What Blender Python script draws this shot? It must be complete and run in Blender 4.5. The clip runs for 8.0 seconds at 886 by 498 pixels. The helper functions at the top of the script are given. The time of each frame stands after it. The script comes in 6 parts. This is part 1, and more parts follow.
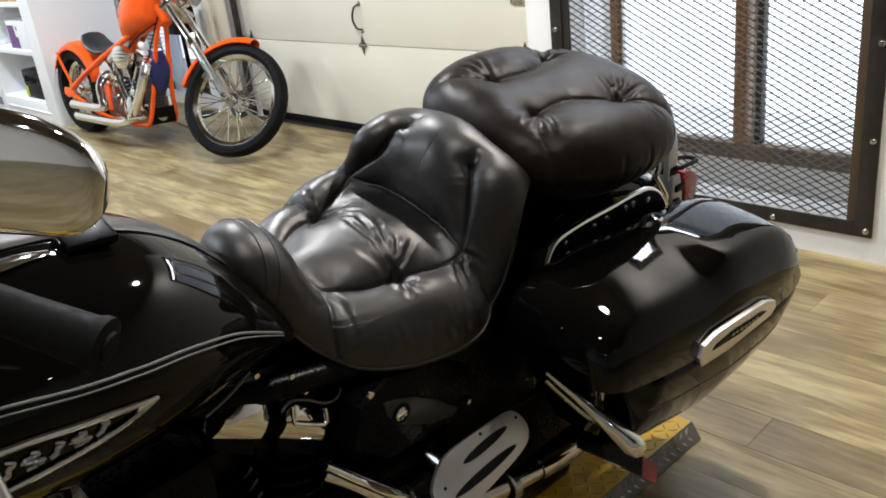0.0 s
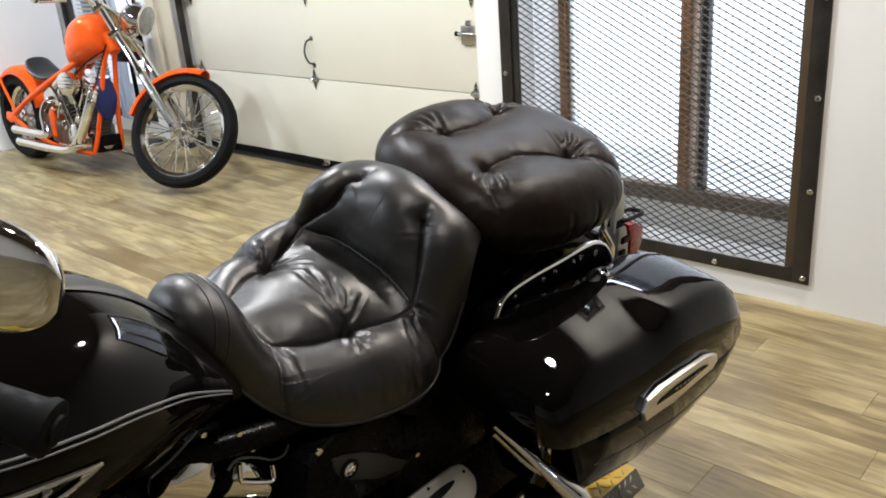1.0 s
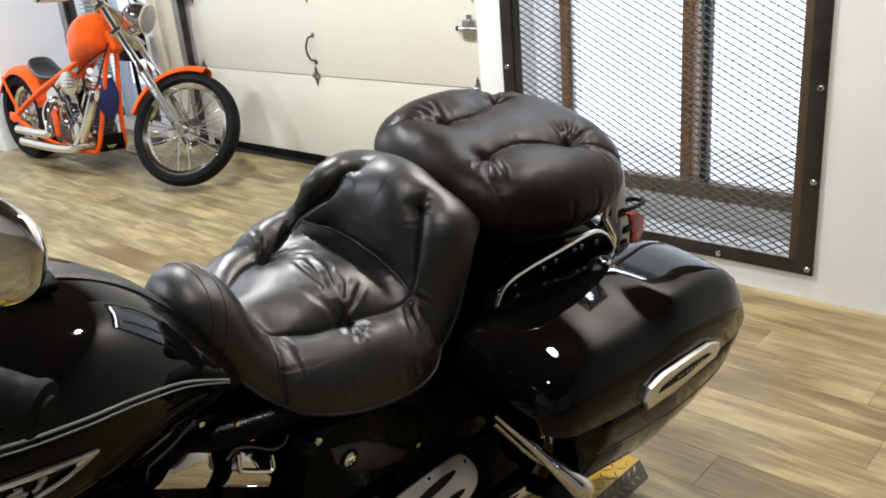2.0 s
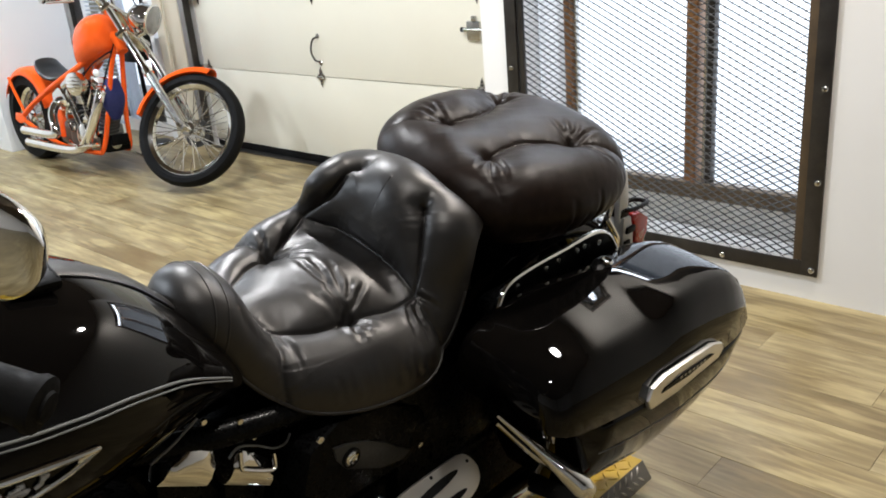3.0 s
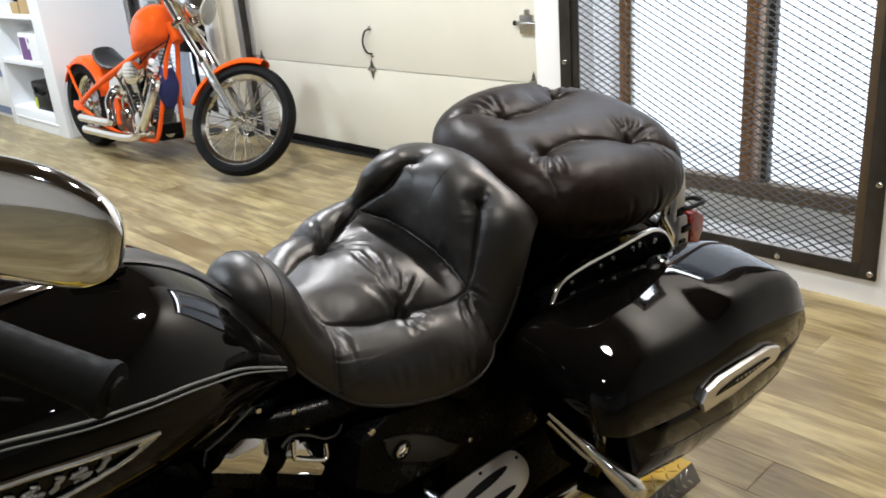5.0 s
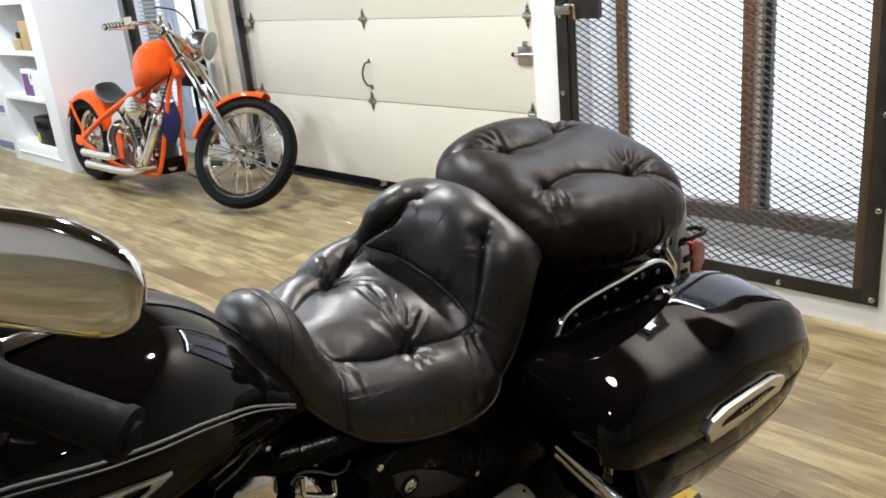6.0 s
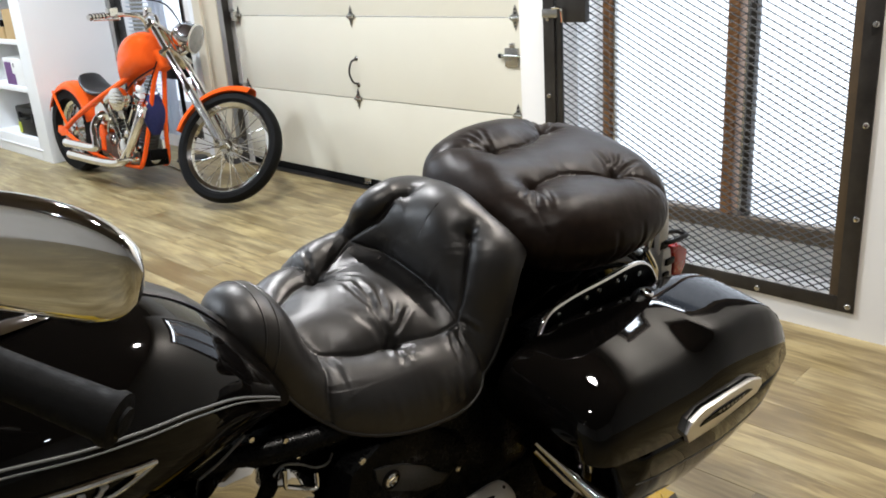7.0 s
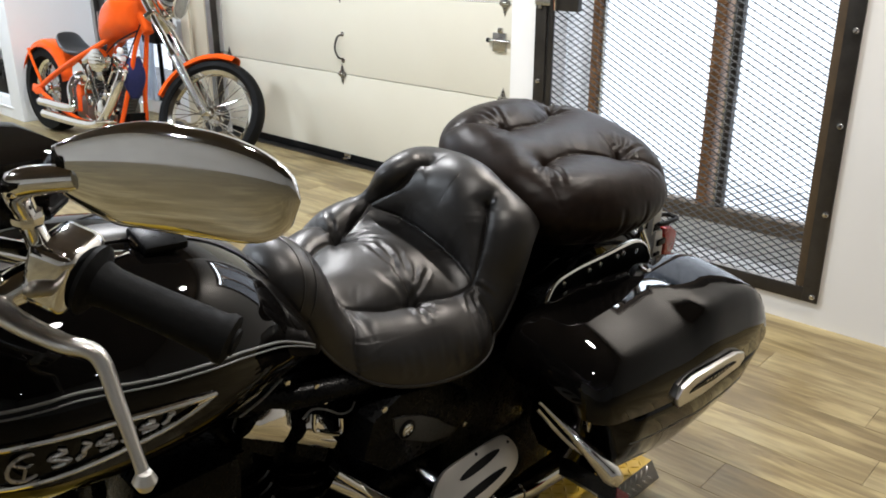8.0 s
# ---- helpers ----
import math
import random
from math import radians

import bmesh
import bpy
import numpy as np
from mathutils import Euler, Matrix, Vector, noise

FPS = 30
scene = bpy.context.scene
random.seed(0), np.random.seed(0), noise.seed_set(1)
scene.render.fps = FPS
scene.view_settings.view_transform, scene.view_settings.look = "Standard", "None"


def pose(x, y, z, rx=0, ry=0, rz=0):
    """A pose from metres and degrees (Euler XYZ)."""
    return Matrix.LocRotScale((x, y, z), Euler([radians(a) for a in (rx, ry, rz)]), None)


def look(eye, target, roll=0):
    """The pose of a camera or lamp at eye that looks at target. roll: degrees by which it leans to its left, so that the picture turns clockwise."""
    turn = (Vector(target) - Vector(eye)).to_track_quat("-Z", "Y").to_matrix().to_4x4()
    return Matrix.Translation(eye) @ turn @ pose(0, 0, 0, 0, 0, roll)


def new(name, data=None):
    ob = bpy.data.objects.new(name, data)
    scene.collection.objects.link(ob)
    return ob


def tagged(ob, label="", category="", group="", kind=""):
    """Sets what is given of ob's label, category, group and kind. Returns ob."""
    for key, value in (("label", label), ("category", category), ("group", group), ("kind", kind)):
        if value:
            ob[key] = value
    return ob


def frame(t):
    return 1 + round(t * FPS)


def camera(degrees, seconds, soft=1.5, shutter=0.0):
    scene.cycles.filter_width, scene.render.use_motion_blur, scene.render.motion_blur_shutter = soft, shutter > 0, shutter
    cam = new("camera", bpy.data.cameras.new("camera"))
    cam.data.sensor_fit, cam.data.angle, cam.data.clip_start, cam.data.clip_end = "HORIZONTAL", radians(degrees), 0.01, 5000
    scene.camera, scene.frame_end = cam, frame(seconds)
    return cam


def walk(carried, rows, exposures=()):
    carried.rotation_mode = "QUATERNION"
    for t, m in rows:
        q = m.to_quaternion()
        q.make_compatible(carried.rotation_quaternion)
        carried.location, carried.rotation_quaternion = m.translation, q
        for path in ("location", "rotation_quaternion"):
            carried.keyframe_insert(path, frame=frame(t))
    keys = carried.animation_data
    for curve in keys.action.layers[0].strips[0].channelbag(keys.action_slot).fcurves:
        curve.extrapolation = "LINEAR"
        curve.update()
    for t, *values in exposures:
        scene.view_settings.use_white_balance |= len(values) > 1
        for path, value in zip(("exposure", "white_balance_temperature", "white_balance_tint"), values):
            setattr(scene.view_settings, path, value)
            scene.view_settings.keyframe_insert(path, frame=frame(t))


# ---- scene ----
cam = camera(55.0, 8.0, 1.8)
PATH = [
    (0, (0.021, 0.079, 1.353), (1.278, 1.433, 0.586), -6.8),
    (0.5, (0.033, 0.08, 1.392), (1.394, 1.348, 0.657), -4.0),
    (1, (0.026, 0.085, 1.405), (1.387, 1.362, 0.685), -4.5),
    (1.5, (0.032, 0.083, 1.387), (1.388, 1.364, 0.665), -5.0),
    (3, (0.034, 0.074, 1.379), (1.38, 1.369, 0.663), -5.1),
    (3.5, (0.033, 0.076, 1.375), (1.354, 1.387, 0.644), -5.0),
    (4, (0.019, 0.089, 1.379), (1.306, 1.443, 0.665), -4.2),
    (4.5, (0.027, 0.093, 1.374), (1.292, 1.453, 0.632), -4.6),
    (6, (0.013, 0.091, 1.399), (1.303, 1.469, 0.737), -5.6),
    (6.5, (0.007, 0.089, 1.393), (1.296, 1.453, 0.702), -4.3),
    (7, (-0.004, 0.086, 1.4), (1.316, 1.432, 0.735), -3.9),
    (7.5, (-0.057, 0.101, 1.399), (1.287, 1.416, 0.719), -2.5),
    (8, (-0.165, 0.104, 1.406), (1.217, 1.365, 0.702), -0.0),
]
walk(cam, [(t, look(eye, target, roll)) for t, eye, target, roll in PATH], exposures=((0.0, -0.20, 6000, 10), (1.2, -0.11, 6000, 10), (5.0, -0.10, 6000, 10), (8.0, -0.17, 6000, 10)))

# soft daylight behind the windows; the room itself is lit by its ceiling lamps
world = bpy.data.worlds.new("world")
scene.world = world
world.use_nodes = True
wn = world.node_tree
sky = wn.nodes.new("ShaderNodeTexSky")
sky.sky_type, sky.sun_disc = "NISHITA", False
sky.sun_elevation, sky.sun_rotation = radians(38), radians(-60)
wn.links.new(sky.outputs[0], wn.nodes["Background"].inputs[0])
wn.nodes["Background"].inputs[1].default_value = 0.12
scene.view_settings.exposure = 0.0


# ---- helpers of this scene ----
def linked(name, bm, mat, smooth=True):
    me = bpy.data.meshes.new(name)
    bm.normal_update()
    bm.to_mesh(me)
    bm.free()
    if smooth:
        me.polygons.foreach_set("use_smooth", [True] * len(me.polygons))
        if smooth != "all":
            me.set_sharp_from_angle(angle=radians(38))
    me.materials.append(mat)
    return new(name, me)


def part(name, bm, mat, parent, label="", smooth=True, kind=""):
    """One mesh under a thing or a part, in the thing's own coordinates."""
    ob = linked(name, bm, mat, smooth)
    ob.parent = parent
    if label or kind:
        tagged(ob, label, kind=kind)
    return ob


def thing(name, label, category, at=(0, 0, 0), rz=0, group="", kind="", rx=0):
    ob = new(name)
    ob.matrix_basis = pose(*at, rx, 0, rz)
    ob.empty_display_size = 0.1
    return tagged(ob, label, category, group, kind)


def structure(name, bm, mat, label, smooth=True):
    return tagged(linked(name, bm, mat, smooth), label, kind="structure")


def sub(ob, name, bm, mat, label="", smooth=True):
    """A piece under an object that is itself a part; shares its coordinates."""
    return part(name, bm, mat, ob, label, smooth)


def box(lo, hi, bevel=0.0, seg=2, bm=None):
    bm = bm or bmesh.new()
    c = [(a + b) / 2 for a, b in zip(lo, hi)]
    s = [max(abs(b - a), 1e-4) for a, b in zip(lo, hi)]
    made = bmesh.ops.create_cube(bm, size=1, matrix=Matrix.Translation(c) @ Matrix.Diagonal((*s, 1)))
    if bevel:
        vs = made["verts"]
        es = list({e for v in vs for e in v.link_edges})
        bmesh.ops.bevel(bm, geom=es, offset=bevel, segments=seg, profile=0.6, affect="EDGES")
    return bm


def turned(bm, m):
    bmesh.ops.transform(bm, matrix=m, verts=bm.verts)
    return bm


def smooth_line(pts, n=8):
    """Catmull-Rom through the points."""
    P = [Vector(p) for p in pts]
    out = []
    for i in range(len(P) - 1):
        a, b, c, d = P[max(i - 1, 0)], P[i], P[i + 1], P[min(i + 2, len(P) - 1)]
        for k in range(n):
            t = k / n
            out.append(0.5 * ((2 * b) + (c - a) * t + (2 * a - 5 * b + 4 * c - d) * t * t + (3 * b - a - 3 * c + d) * t ** 3))
    out.append(P[-1])
    return out


def tube(pts, r, sides=12, bm=None, n=6, flat=1.0, up=None, closed=False):
    """A round (or flattened) rod along a smooth line; r is a number or a list, one for each given point."""
    bm = bm or bmesh.new()
    line = smooth_line(pts, n) if n > 1 else [Vector(p) for p in pts]
    m = len(line)
    rs = [r] * m if isinstance(r, (int, float)) else [float(v) for v in np.interp(np.linspace(0, len(r) - 1, m), range(len(r)), r)]
    rings, side = [], None
    for i, p in enumerate(line):
        way = (line[min(i + 1, m - 1)] - line[max(i - 1, 0)]).normalized()
        if side is None:
            ref = Vector(up) if up else (Vector((0, 0, 1)) if abs(way.z) < 0.9 else Vector((1, 0, 0)))
            side = way.cross(ref).normalized()
        else:
            side = (side - way * side.dot(way)).normalized()
        top = side.cross(way)
        rings.append([bm.verts.new(p + rs[i] * (math.cos(a) * side + flat * math.sin(a) * top)) for a in (2 * math.pi * k / sides for k in range(sides))])
    for a, b in zip(rings, rings[1:]):
        for k in range(sides):
            bm.faces.new((a[k], a[(k + 1) % sides], b[(k + 1) % sides], b[k]))
    if not closed:
        bm.faces.new(rings[0][::-1])
        bm.faces.new(rings[-1])
    return bm


def rod(a, b, r, sides=12, bm=None):
    return tube([a, b], r, sides, bm, 1)


def lathe(profile, m=None, sides=32, bm=None):
    """Turns (radius, height) pairs about z."""
    bm = bm or bmesh.new()
    m = m or Matrix()
    rings = []
    for r, h in profile:
        if r < 1e-5:
            rings.append([bm.verts.new(m @ Vector((0, 0, h)))])
        else:
            rings.append([bm.verts.new(m @ Vector((r * math.cos(2 * math.pi * k / sides), r * math.sin(2 * math.pi * k / sides), h))) for k in range(sides)])
    for a, b in zip(rings, rings[1:]):
        for k in range(sides):
            k2 = (k + 1) % sides
            f = [a[k % len(a)], a[k2 % len(a)], b[k2 % len(b)], b[k % len(b)]]
            f = list(dict.fromkeys(f))
            if len(f) > 2:
                bm.faces.new(f)
    return bm


def loft(sections, caps=True, bm=None):
    """Joins closed rings of equal length."""
    bm = bm or bmesh.new()
    rings = [[bm.verts.new(p) for p in s] for s in sections]
    n = len(rings[0])
    for a, b in zip(rings, rings[1:]):
        for k in range(n):
            bm.faces.new((a[k], a[(k + 1) % n], b[(k + 1) % n], b[k]))
    if caps:
        bm.faces.new(rings[0][::-1])
        bm.faces.new(rings[-1])
    bmesh.ops.recalc_face_normals(bm, faces=bm.faces)
    return bm


def prism(outline, lo, hi, axis="y", bevel=0.0, bm=None):
    """A flat outline (pairs) given thickness along an axis; pairs are the other two axes in order."""
    bm = bm or bmesh.new()
    put = {"x": lambda p, q, d: (d, p, q), "y": lambda p, q, d: (p, d, q), "z": lambda p, q, d: (p, q, d)}[axis]
    a = [bm.verts.new(put(p, q, lo)) for p, q in outline]
    b = [bm.verts.new(put(p, q, hi)) for p, q in outline]
    n = len(a)
    fs = [bm.faces.new(a), bm.faces.new(b[::-1])]
    fs += [bm.faces.new((a[k], b[k], b[(k + 1) % n], a[(k + 1) % n])) for k in range(n)]
    bmesh.ops.recalc_face_normals(bm, faces=fs)
    if bevel:
        es = list({e for f in fs[:2] for e in f.edges})
        bmesh.ops.bevel(bm, geom=es, offset=bevel, segments=2, profile=0.6, affect="EDGES")
    return bm


def interp(x, table):
    xs, ys = zip(*table)
    return float(np.interp(x, xs, ys))


def smoothstep(a, b, x):
    t = min(max((x - a) / (b - a), 0.0), 1.0)
    return t * t * (3 - 2 * t)


def shader(name, color=(0.5, 0.5, 0.5), rough=0.5, metal=0.0, coat=0.0, spec=0.5):
    mat = bpy.data.materials.new(name)
    mat.use_nodes = True
    b = mat.node_tree.nodes["Principled BSDF"]
    b.inputs["Base Color"].default_value = (*color, 1)
    b.inputs["Roughness"].default_value = rough
    b.inputs["Metallic"].default_value = metal
    b.inputs["Coat Weight"].default_value = coat
    b.inputs["Coat Roughness"].default_value = 0.03
    b.inputs["Specular IOR Level"].default_value = spec
    return mat, mat.node_tree, b


def node(nt, kind, **values):
    n = nt.nodes.new(kind)
    for k, v in values.items():
        if k in n.inputs:
            n.inputs[k].default_value = v
    return n


def coords(nt, scale=(1, 1, 1), shift=0.0, space="Object"):
    """Object coordinates, shifted at random from object to object."""
    tc, mp = nt.nodes.new("ShaderNodeTexCoord"), nt.nodes.new("ShaderNodeMapping")
    mp.inputs["Scale"].default_value = scale
    nt.links.new(tc.outputs[space], mp.inputs["Vector"])
    if shift:
        info, mul = nt.nodes.new("ShaderNodeObjectInfo"), nt.nodes.new("ShaderNodeMath")
        mul.operation = "MULTIPLY"
        mul.inputs[1].default_value = shift
        nt.links.new(info.outputs["Random"], mul.inputs[0])
        nt.links.new(mul.outputs[0], mp.inputs["Location"])
    return mp.outputs[0]


def noise_tex(nt, vec, scale, detail=4, rough=0.55, distort=0.0):
    n = node(nt, "ShaderNodeTexNoise", Scale=scale, Detail=detail, Roughness=rough, Distortion=distort)
    nt.links.new(vec, n.inputs["Vector"])
    return n.outputs["Fac"]


def ramp(nt, fac, stops):
    r = nt.nodes.new("ShaderNodeValToRGB")
    e = r.color_ramp.elements
    while len(e) < len(stops):
        e.new(0.5)
    for el, (p, c) in zip(e, stops):
        el.position, el.color = p, (*c, 1) if len(c) == 3 else c
    nt.links.new(fac, r.inputs[0])
    return r.outputs[0]


def grey(v):
    return (v, v, v)


def bump(nt, b, height, strength, dist, slot="Normal"):
    n = node(nt, "ShaderNodeBump", Strength=strength, Distance=dist)
    nt.links.new(height, n.inputs["Height"])
    nt.links.new(n.outputs[0], b.inputs[slot])
    return n


def mixed(nt, fac, a, b, mode="MIX"):
    m = nt.nodes.new("ShaderNodeMix")
    m.data_type, m.blend_type = "RGBA", mode
    for slot, v in ((0, fac), (6, a), (7, b)):
        if hasattr(v, "is_output"):
            nt.links.new(v, m.inputs[slot])
        else:
            m.inputs[slot].default_value = v if slot == 0 else (*v, 1)
    return m.outputs[2]


def worn(name, color, dark, rough=0.5, scale=6.0, fine=60.0, amount=0.5, bumps=0.1, dist=0.002, metal=0.0, coat=0.0, spread=0.12, shift=7.0):
    """A plain surface with soft blotches, fine grain and uneven gloss."""
    mat, nt, b = shader(name, color, rough, metal, coat)
    v = coords(nt, shift=shift)
    big, small = noise_tex(nt, v, scale, 5), noise_tex(nt, v, fine, 4)
    f = ramp(nt, big, [(0.35, grey(0)), (0.75, grey(amount))])
    nt.links.new(mixed(nt, f, color, dark), b.inputs["Base Color"])
    nt.links.new(ramp(nt, small, [(0.3, grey(max(rough - spread, 0.02))), (0.7, grey(min(rough + spread, 1)))]), b.inputs["Roughness"])
    if bumps:
        bump(nt, b, small, bumps, dist)
    return mat


def paint(name, color, dark, rough=0.22):
    """Glossy lacquer over a colour coat, with faint orange peel."""
    mat, nt, b = shader(name, color, rough, 0.0, 1.0, 0.0)
    b.inputs["Coat IOR"].default_value = 1.31
    v = coords(nt)
    nt.links.new(mixed(nt, ramp(nt, noise_tex(nt, v, 5, 4), [(0.4, grey(0)), (0.7, grey(0.6))]), color, dark), b.inputs["Base Color"])
    nt.links.new(ramp(nt, noise_tex(nt, v, 24, 5), [(0.45, grey(0.01)), (0.8, grey(0.05))]), b.inputs["Coat Roughness"])
    bump(nt, b, noise_tex(nt, v, 90, 2), 0.03, 0.001, "Coat Normal")
    return mat


def chrome_like(name, color=(0.82, 0.81, 0.79), rough=0.035):
    mat, nt, b = shader(name, color, rough, 1.0)
    v = coords(nt)
    nt.links.new(ramp(nt, noise_tex(nt, v, 18, 6), [(0.35, grey(rough)), (0.8, grey(rough + 0.07))]), b.inputs["Roughness"])
    nt.links.new(mixed(nt, ramp(nt, noise_tex(nt, v, 7, 5), [(0.45, grey(0)), (0.75, grey(0.5))]), color, tuple(c * 0.75 for c in color)), b.inputs["Base Color"])
    return mat


def leather_mat(name, color, spec=0.8, dull=0.0):
    mat, nt, b = shader(name, color, 0.36, 0.0, 0.0, spec)
    # warm tint puts the colour of warm lamp reflections into the sheen
    b.inputs["Specular Tint"].default_value = (1.0, 0.96, 0.92, 1)
    v = coords(nt)
    vor = node(nt, "ShaderNodeTexVoronoi", Scale=420.0)
    nt.links.new(v, vor.inputs["Vector"])
    big, mid = noise_tex(nt, v, 9, 5), noise_tex(nt, v, 55, 5)
    nt.links.new(ramp(nt, big, [(0.3, grey(0.37 + dull)), (0.72, grey(0.50 + dull))]), b.inputs["Roughness"])
    nt.links.new(mixed(nt, ramp(nt, mid, [(0.4, grey(0)), (0.75, grey(0.7))]), color, tuple(c * 1.9 for c in color)), b.inputs["Base Color"])
    b1 = bump(nt, b, vor.outputs["Distance"], 0.16, 0.0006)
    b2 = node(nt, "ShaderNodeBump", Strength=0.12, Distance=0.002)
    nt.links.new(mid, b2.inputs["Height"])
    nt.links.new(b2.outputs[0], b1.inputs["Normal"])
    return mat


def plank_mat():
    mat, nt, b = shader("floor_plank_laminate", (0.3, 0.22, 0.12), 0.42)
    v = coords(nt, (9.0, 0.9, 1.0), 60.0)
    grain = noise_tex(nt, v, 3.2, 8, 0.62, 1.2)
    fine = noise_tex(nt, coords(nt, (90.0, 3.0, 1.0), 40.0), 3.0, 5, 0.7)
    blot = noise_tex(nt, coords(nt, (2.2, 0.8, 1.0), 30.0), 2.0, 4)
    info = nt.nodes.new("ShaderNodeObjectInfo")
    tone = ramp(nt, info.outputs["Random"], [(0.0, (0.265, 0.20, 0.088)), (0.3, (0.39, 0.312, 0.148)), (0.55, (0.33, 0.257, 0.122)), (0.8, (0.165, 0.12, 0.05)), (1.0, (0.42, 0.343, 0.17))])
    c = mixed(nt, ramp(nt, grain, [(0.40, grey(0)), (0.66, grey(0.8))]), tone, (0.095, 0.062, 0.023))
    c = mixed(nt, ramp(nt, blot, [(0.42, grey(0)), (0.70, grey(0.65))]), c, (0.42, 0.352, 0.195))
    c = mixed(nt, ramp(nt, fine, [(0.48, grey(0)), (0.75, grey(0.4))]), c, (0.11, 0.078, 0.045))
    strip = noise_tex(nt, coords(nt, (13.0, 1.7, 1.0), 45.0), 1.6, 3, 0.5)
    c = mixed(nt, ramp(nt, strip, [(0.50, grey(0)), (0.64, grey(0.55))]), c, (0.125, 0.084, 0.028))
    c = mixed(nt, ramp(nt, strip, [(0.32, grey(0.5)), (0.44, grey(0))]), c, (0.50, 0.405, 0.20))
    c = mixed(nt, ramp(nt, noise_tex(nt, coords(nt, (3.4, 1.5, 1.0), 20.0), 2.2, 5), [(0.45, grey(0)), (0.72, grey(0.55))]), c, (0.16, 0.113, 0.050))
    nt.links.new(c, b.inputs["Base Color"])
    nt.links.new(ramp(nt, blot, [(0.3, grey(0.32)), (0.75, grey(0.5))]), b.inputs["Roughness"])
    bump(nt, b, fine, 0.12, 0.0008)
    return mat


def glow(name, color, strength):
    mat = bpy.data.materials.new(name)
    mat.use_nodes = True
    nt = mat.node_tree
    nt.nodes.clear()
    e, o = nt.nodes.new("ShaderNodeEmission"), nt.nodes.new("ShaderNodeOutputMaterial")
    e.inputs[0].default_value, e.inputs[1].default_value = (*color, 1), strength
    nt.links.new(e.outputs[0], o.inputs[0])
    return mat


def glass_mat(name, color=(1, 1, 1), rough=0.0):
    mat, nt, b = shader(name, color, rough)
    b.inputs["Transmission Weight"].default_value = 1.0
    b.inputs["IOR"].default_value = 1.45
    return mat


BLACK = paint("black_lacquer", (0.0024, 0.0021, 0.0019), (0.0045, 0.0036, 0.003))
ORANGE = paint("orange_lacquer", (0.80, 0.105, 0.012), (0.62, 0.07, 0.008), 0.3)
CHROME = chrome_like("polished_chrome")
SATIN = chrome_like("brushed_alloy", (0.50, 0.49, 0.47), 0.22)
# brushed alloy darkened for the chopper's engine: dark reflections put into its colour
GREYCASE = chrome_like("darkened_cast_alloy", (0.20, 0.195, 0.185), 0.30)
GALVANISED = worn("galvanised_steel", (0.34, 0.34, 0.33), (0.22, 0.22, 0.21), 0.42, 9, 90, 0.7, 0.1, metal=0.75)
ALLOY = chrome_like("matt_polished_alloy", (0.74, 0.71, 0.66), 0.34)
BADGE = chrome_like("satin_chrome", (0.90, 0.89, 0.87), 0.40)
DARKSTEEL = worn("dark_bare_steel", (0.055, 0.05, 0.045), (0.02, 0.018, 0.016), 0.42, 9, 90, 0.8, 0.15, metal=0.7)
MESHSTEEL = worn("dull_black_mesh_steel", (0.022, 0.02, 0.018), (0.012, 0.011, 0.010), 0.6, 9, 90, 0.8, 0.1)
RUST = worn("brown_oxide_steel", (0.085, 0.055, 0.026), (0.04, 0.026, 0.014), 0.55, 8, 70, 0.8, 0.2)
LEATHER = leather_mat("black_leather", (0.0030, 0.0024, 0.0020), 0.76)
LEATHER_PAD = leather_mat("brown_black_leather", (0.0085, 0.0050, 0.0034), 0.13, -0.05)
RUBBER = worn("black_rubber", (0.005, 0.005, 0.005), (0.010, 0.0095, 0.009), 0.6, 12, 120, 0.7, 0.25)
PLASTIC = worn("black_plastic", (0.003, 0.003, 0.003), (0.005, 0.005, 0.005), 0.35, 12, 200, 0.6, 0.1)
ENGINE = worn("black_engine_enamel", (0.002, 0.002, 0.002), (0.004, 0.0037, 0.0035), 0.3, 12, 150, 0.6, 0.15)
COVERGREY = worn("charcoal_plastic", (0.022, 0.022, 0.021), (0.015, 0.015, 0.015), 0.5, 12, 150, 0.6, 0.1)
STRIPE = worn("silver_pinstripe", (0.17, 0.17, 0.165), (0.12, 0.12, 0.118), 0.5, 10, 80, 0.4, 0.0)
SILVERPAINT = worn("silver_lettering", (0.45, 0.43, 0.40), (0.3, 0.28, 0.26), 0.32, 10, 80, 0.5, 0.0, metal=0.7)
WALL = worn("white_wall_paint", (0.78, 0.765, 0.735), (0.70, 0.68, 0.645), 0.6, 1.3, 160, 0.6, 0.12, 0.001)
WALLWHITE = worn("white_gloss_paint", (0.80, 0.80, 0.795), (0.74, 0.74, 0.73), 0.45, 1.5, 140, 0.5, 0.08, 0.001)
CEILING = worn("dark_timber_ceiling", (0.085, 0.062, 0.040), (0.05, 0.036, 0.024), 0.7, 1.6, 60, 0.8, 0.2)
CREAM = worn("cream_door_enamel", (0.70, 0.665, 0.55), (0.645, 0.605, 0.485), 0.45, 1.6, 120, 0.6, 0.12, 0.001)
BEIGE = worn("beige_wall_panel", (0.60, 0.54, 0.41), (0.52, 0.46, 0.34), 0.6, 2.0, 120, 0.7, 0.1)
WOOD = worn("brown_stained_timber", (0.42, 0.20, 0.07), (0.28, 0.125, 0.04), 0.5, 5, 60, 0.8, 0.2)
SILL = worn("grey_painted_sill", (0.42, 0.41, 0.395), (0.25, 0.24, 0.225), 0.6, 6, 60, 0.9, 0.2)
PALESILL = worn("pale_weathered_sill", (0.86, 0.85, 0.83), (0.74, 0.72, 0.68), 0.6, 9, 80, 0.8, 0.2)
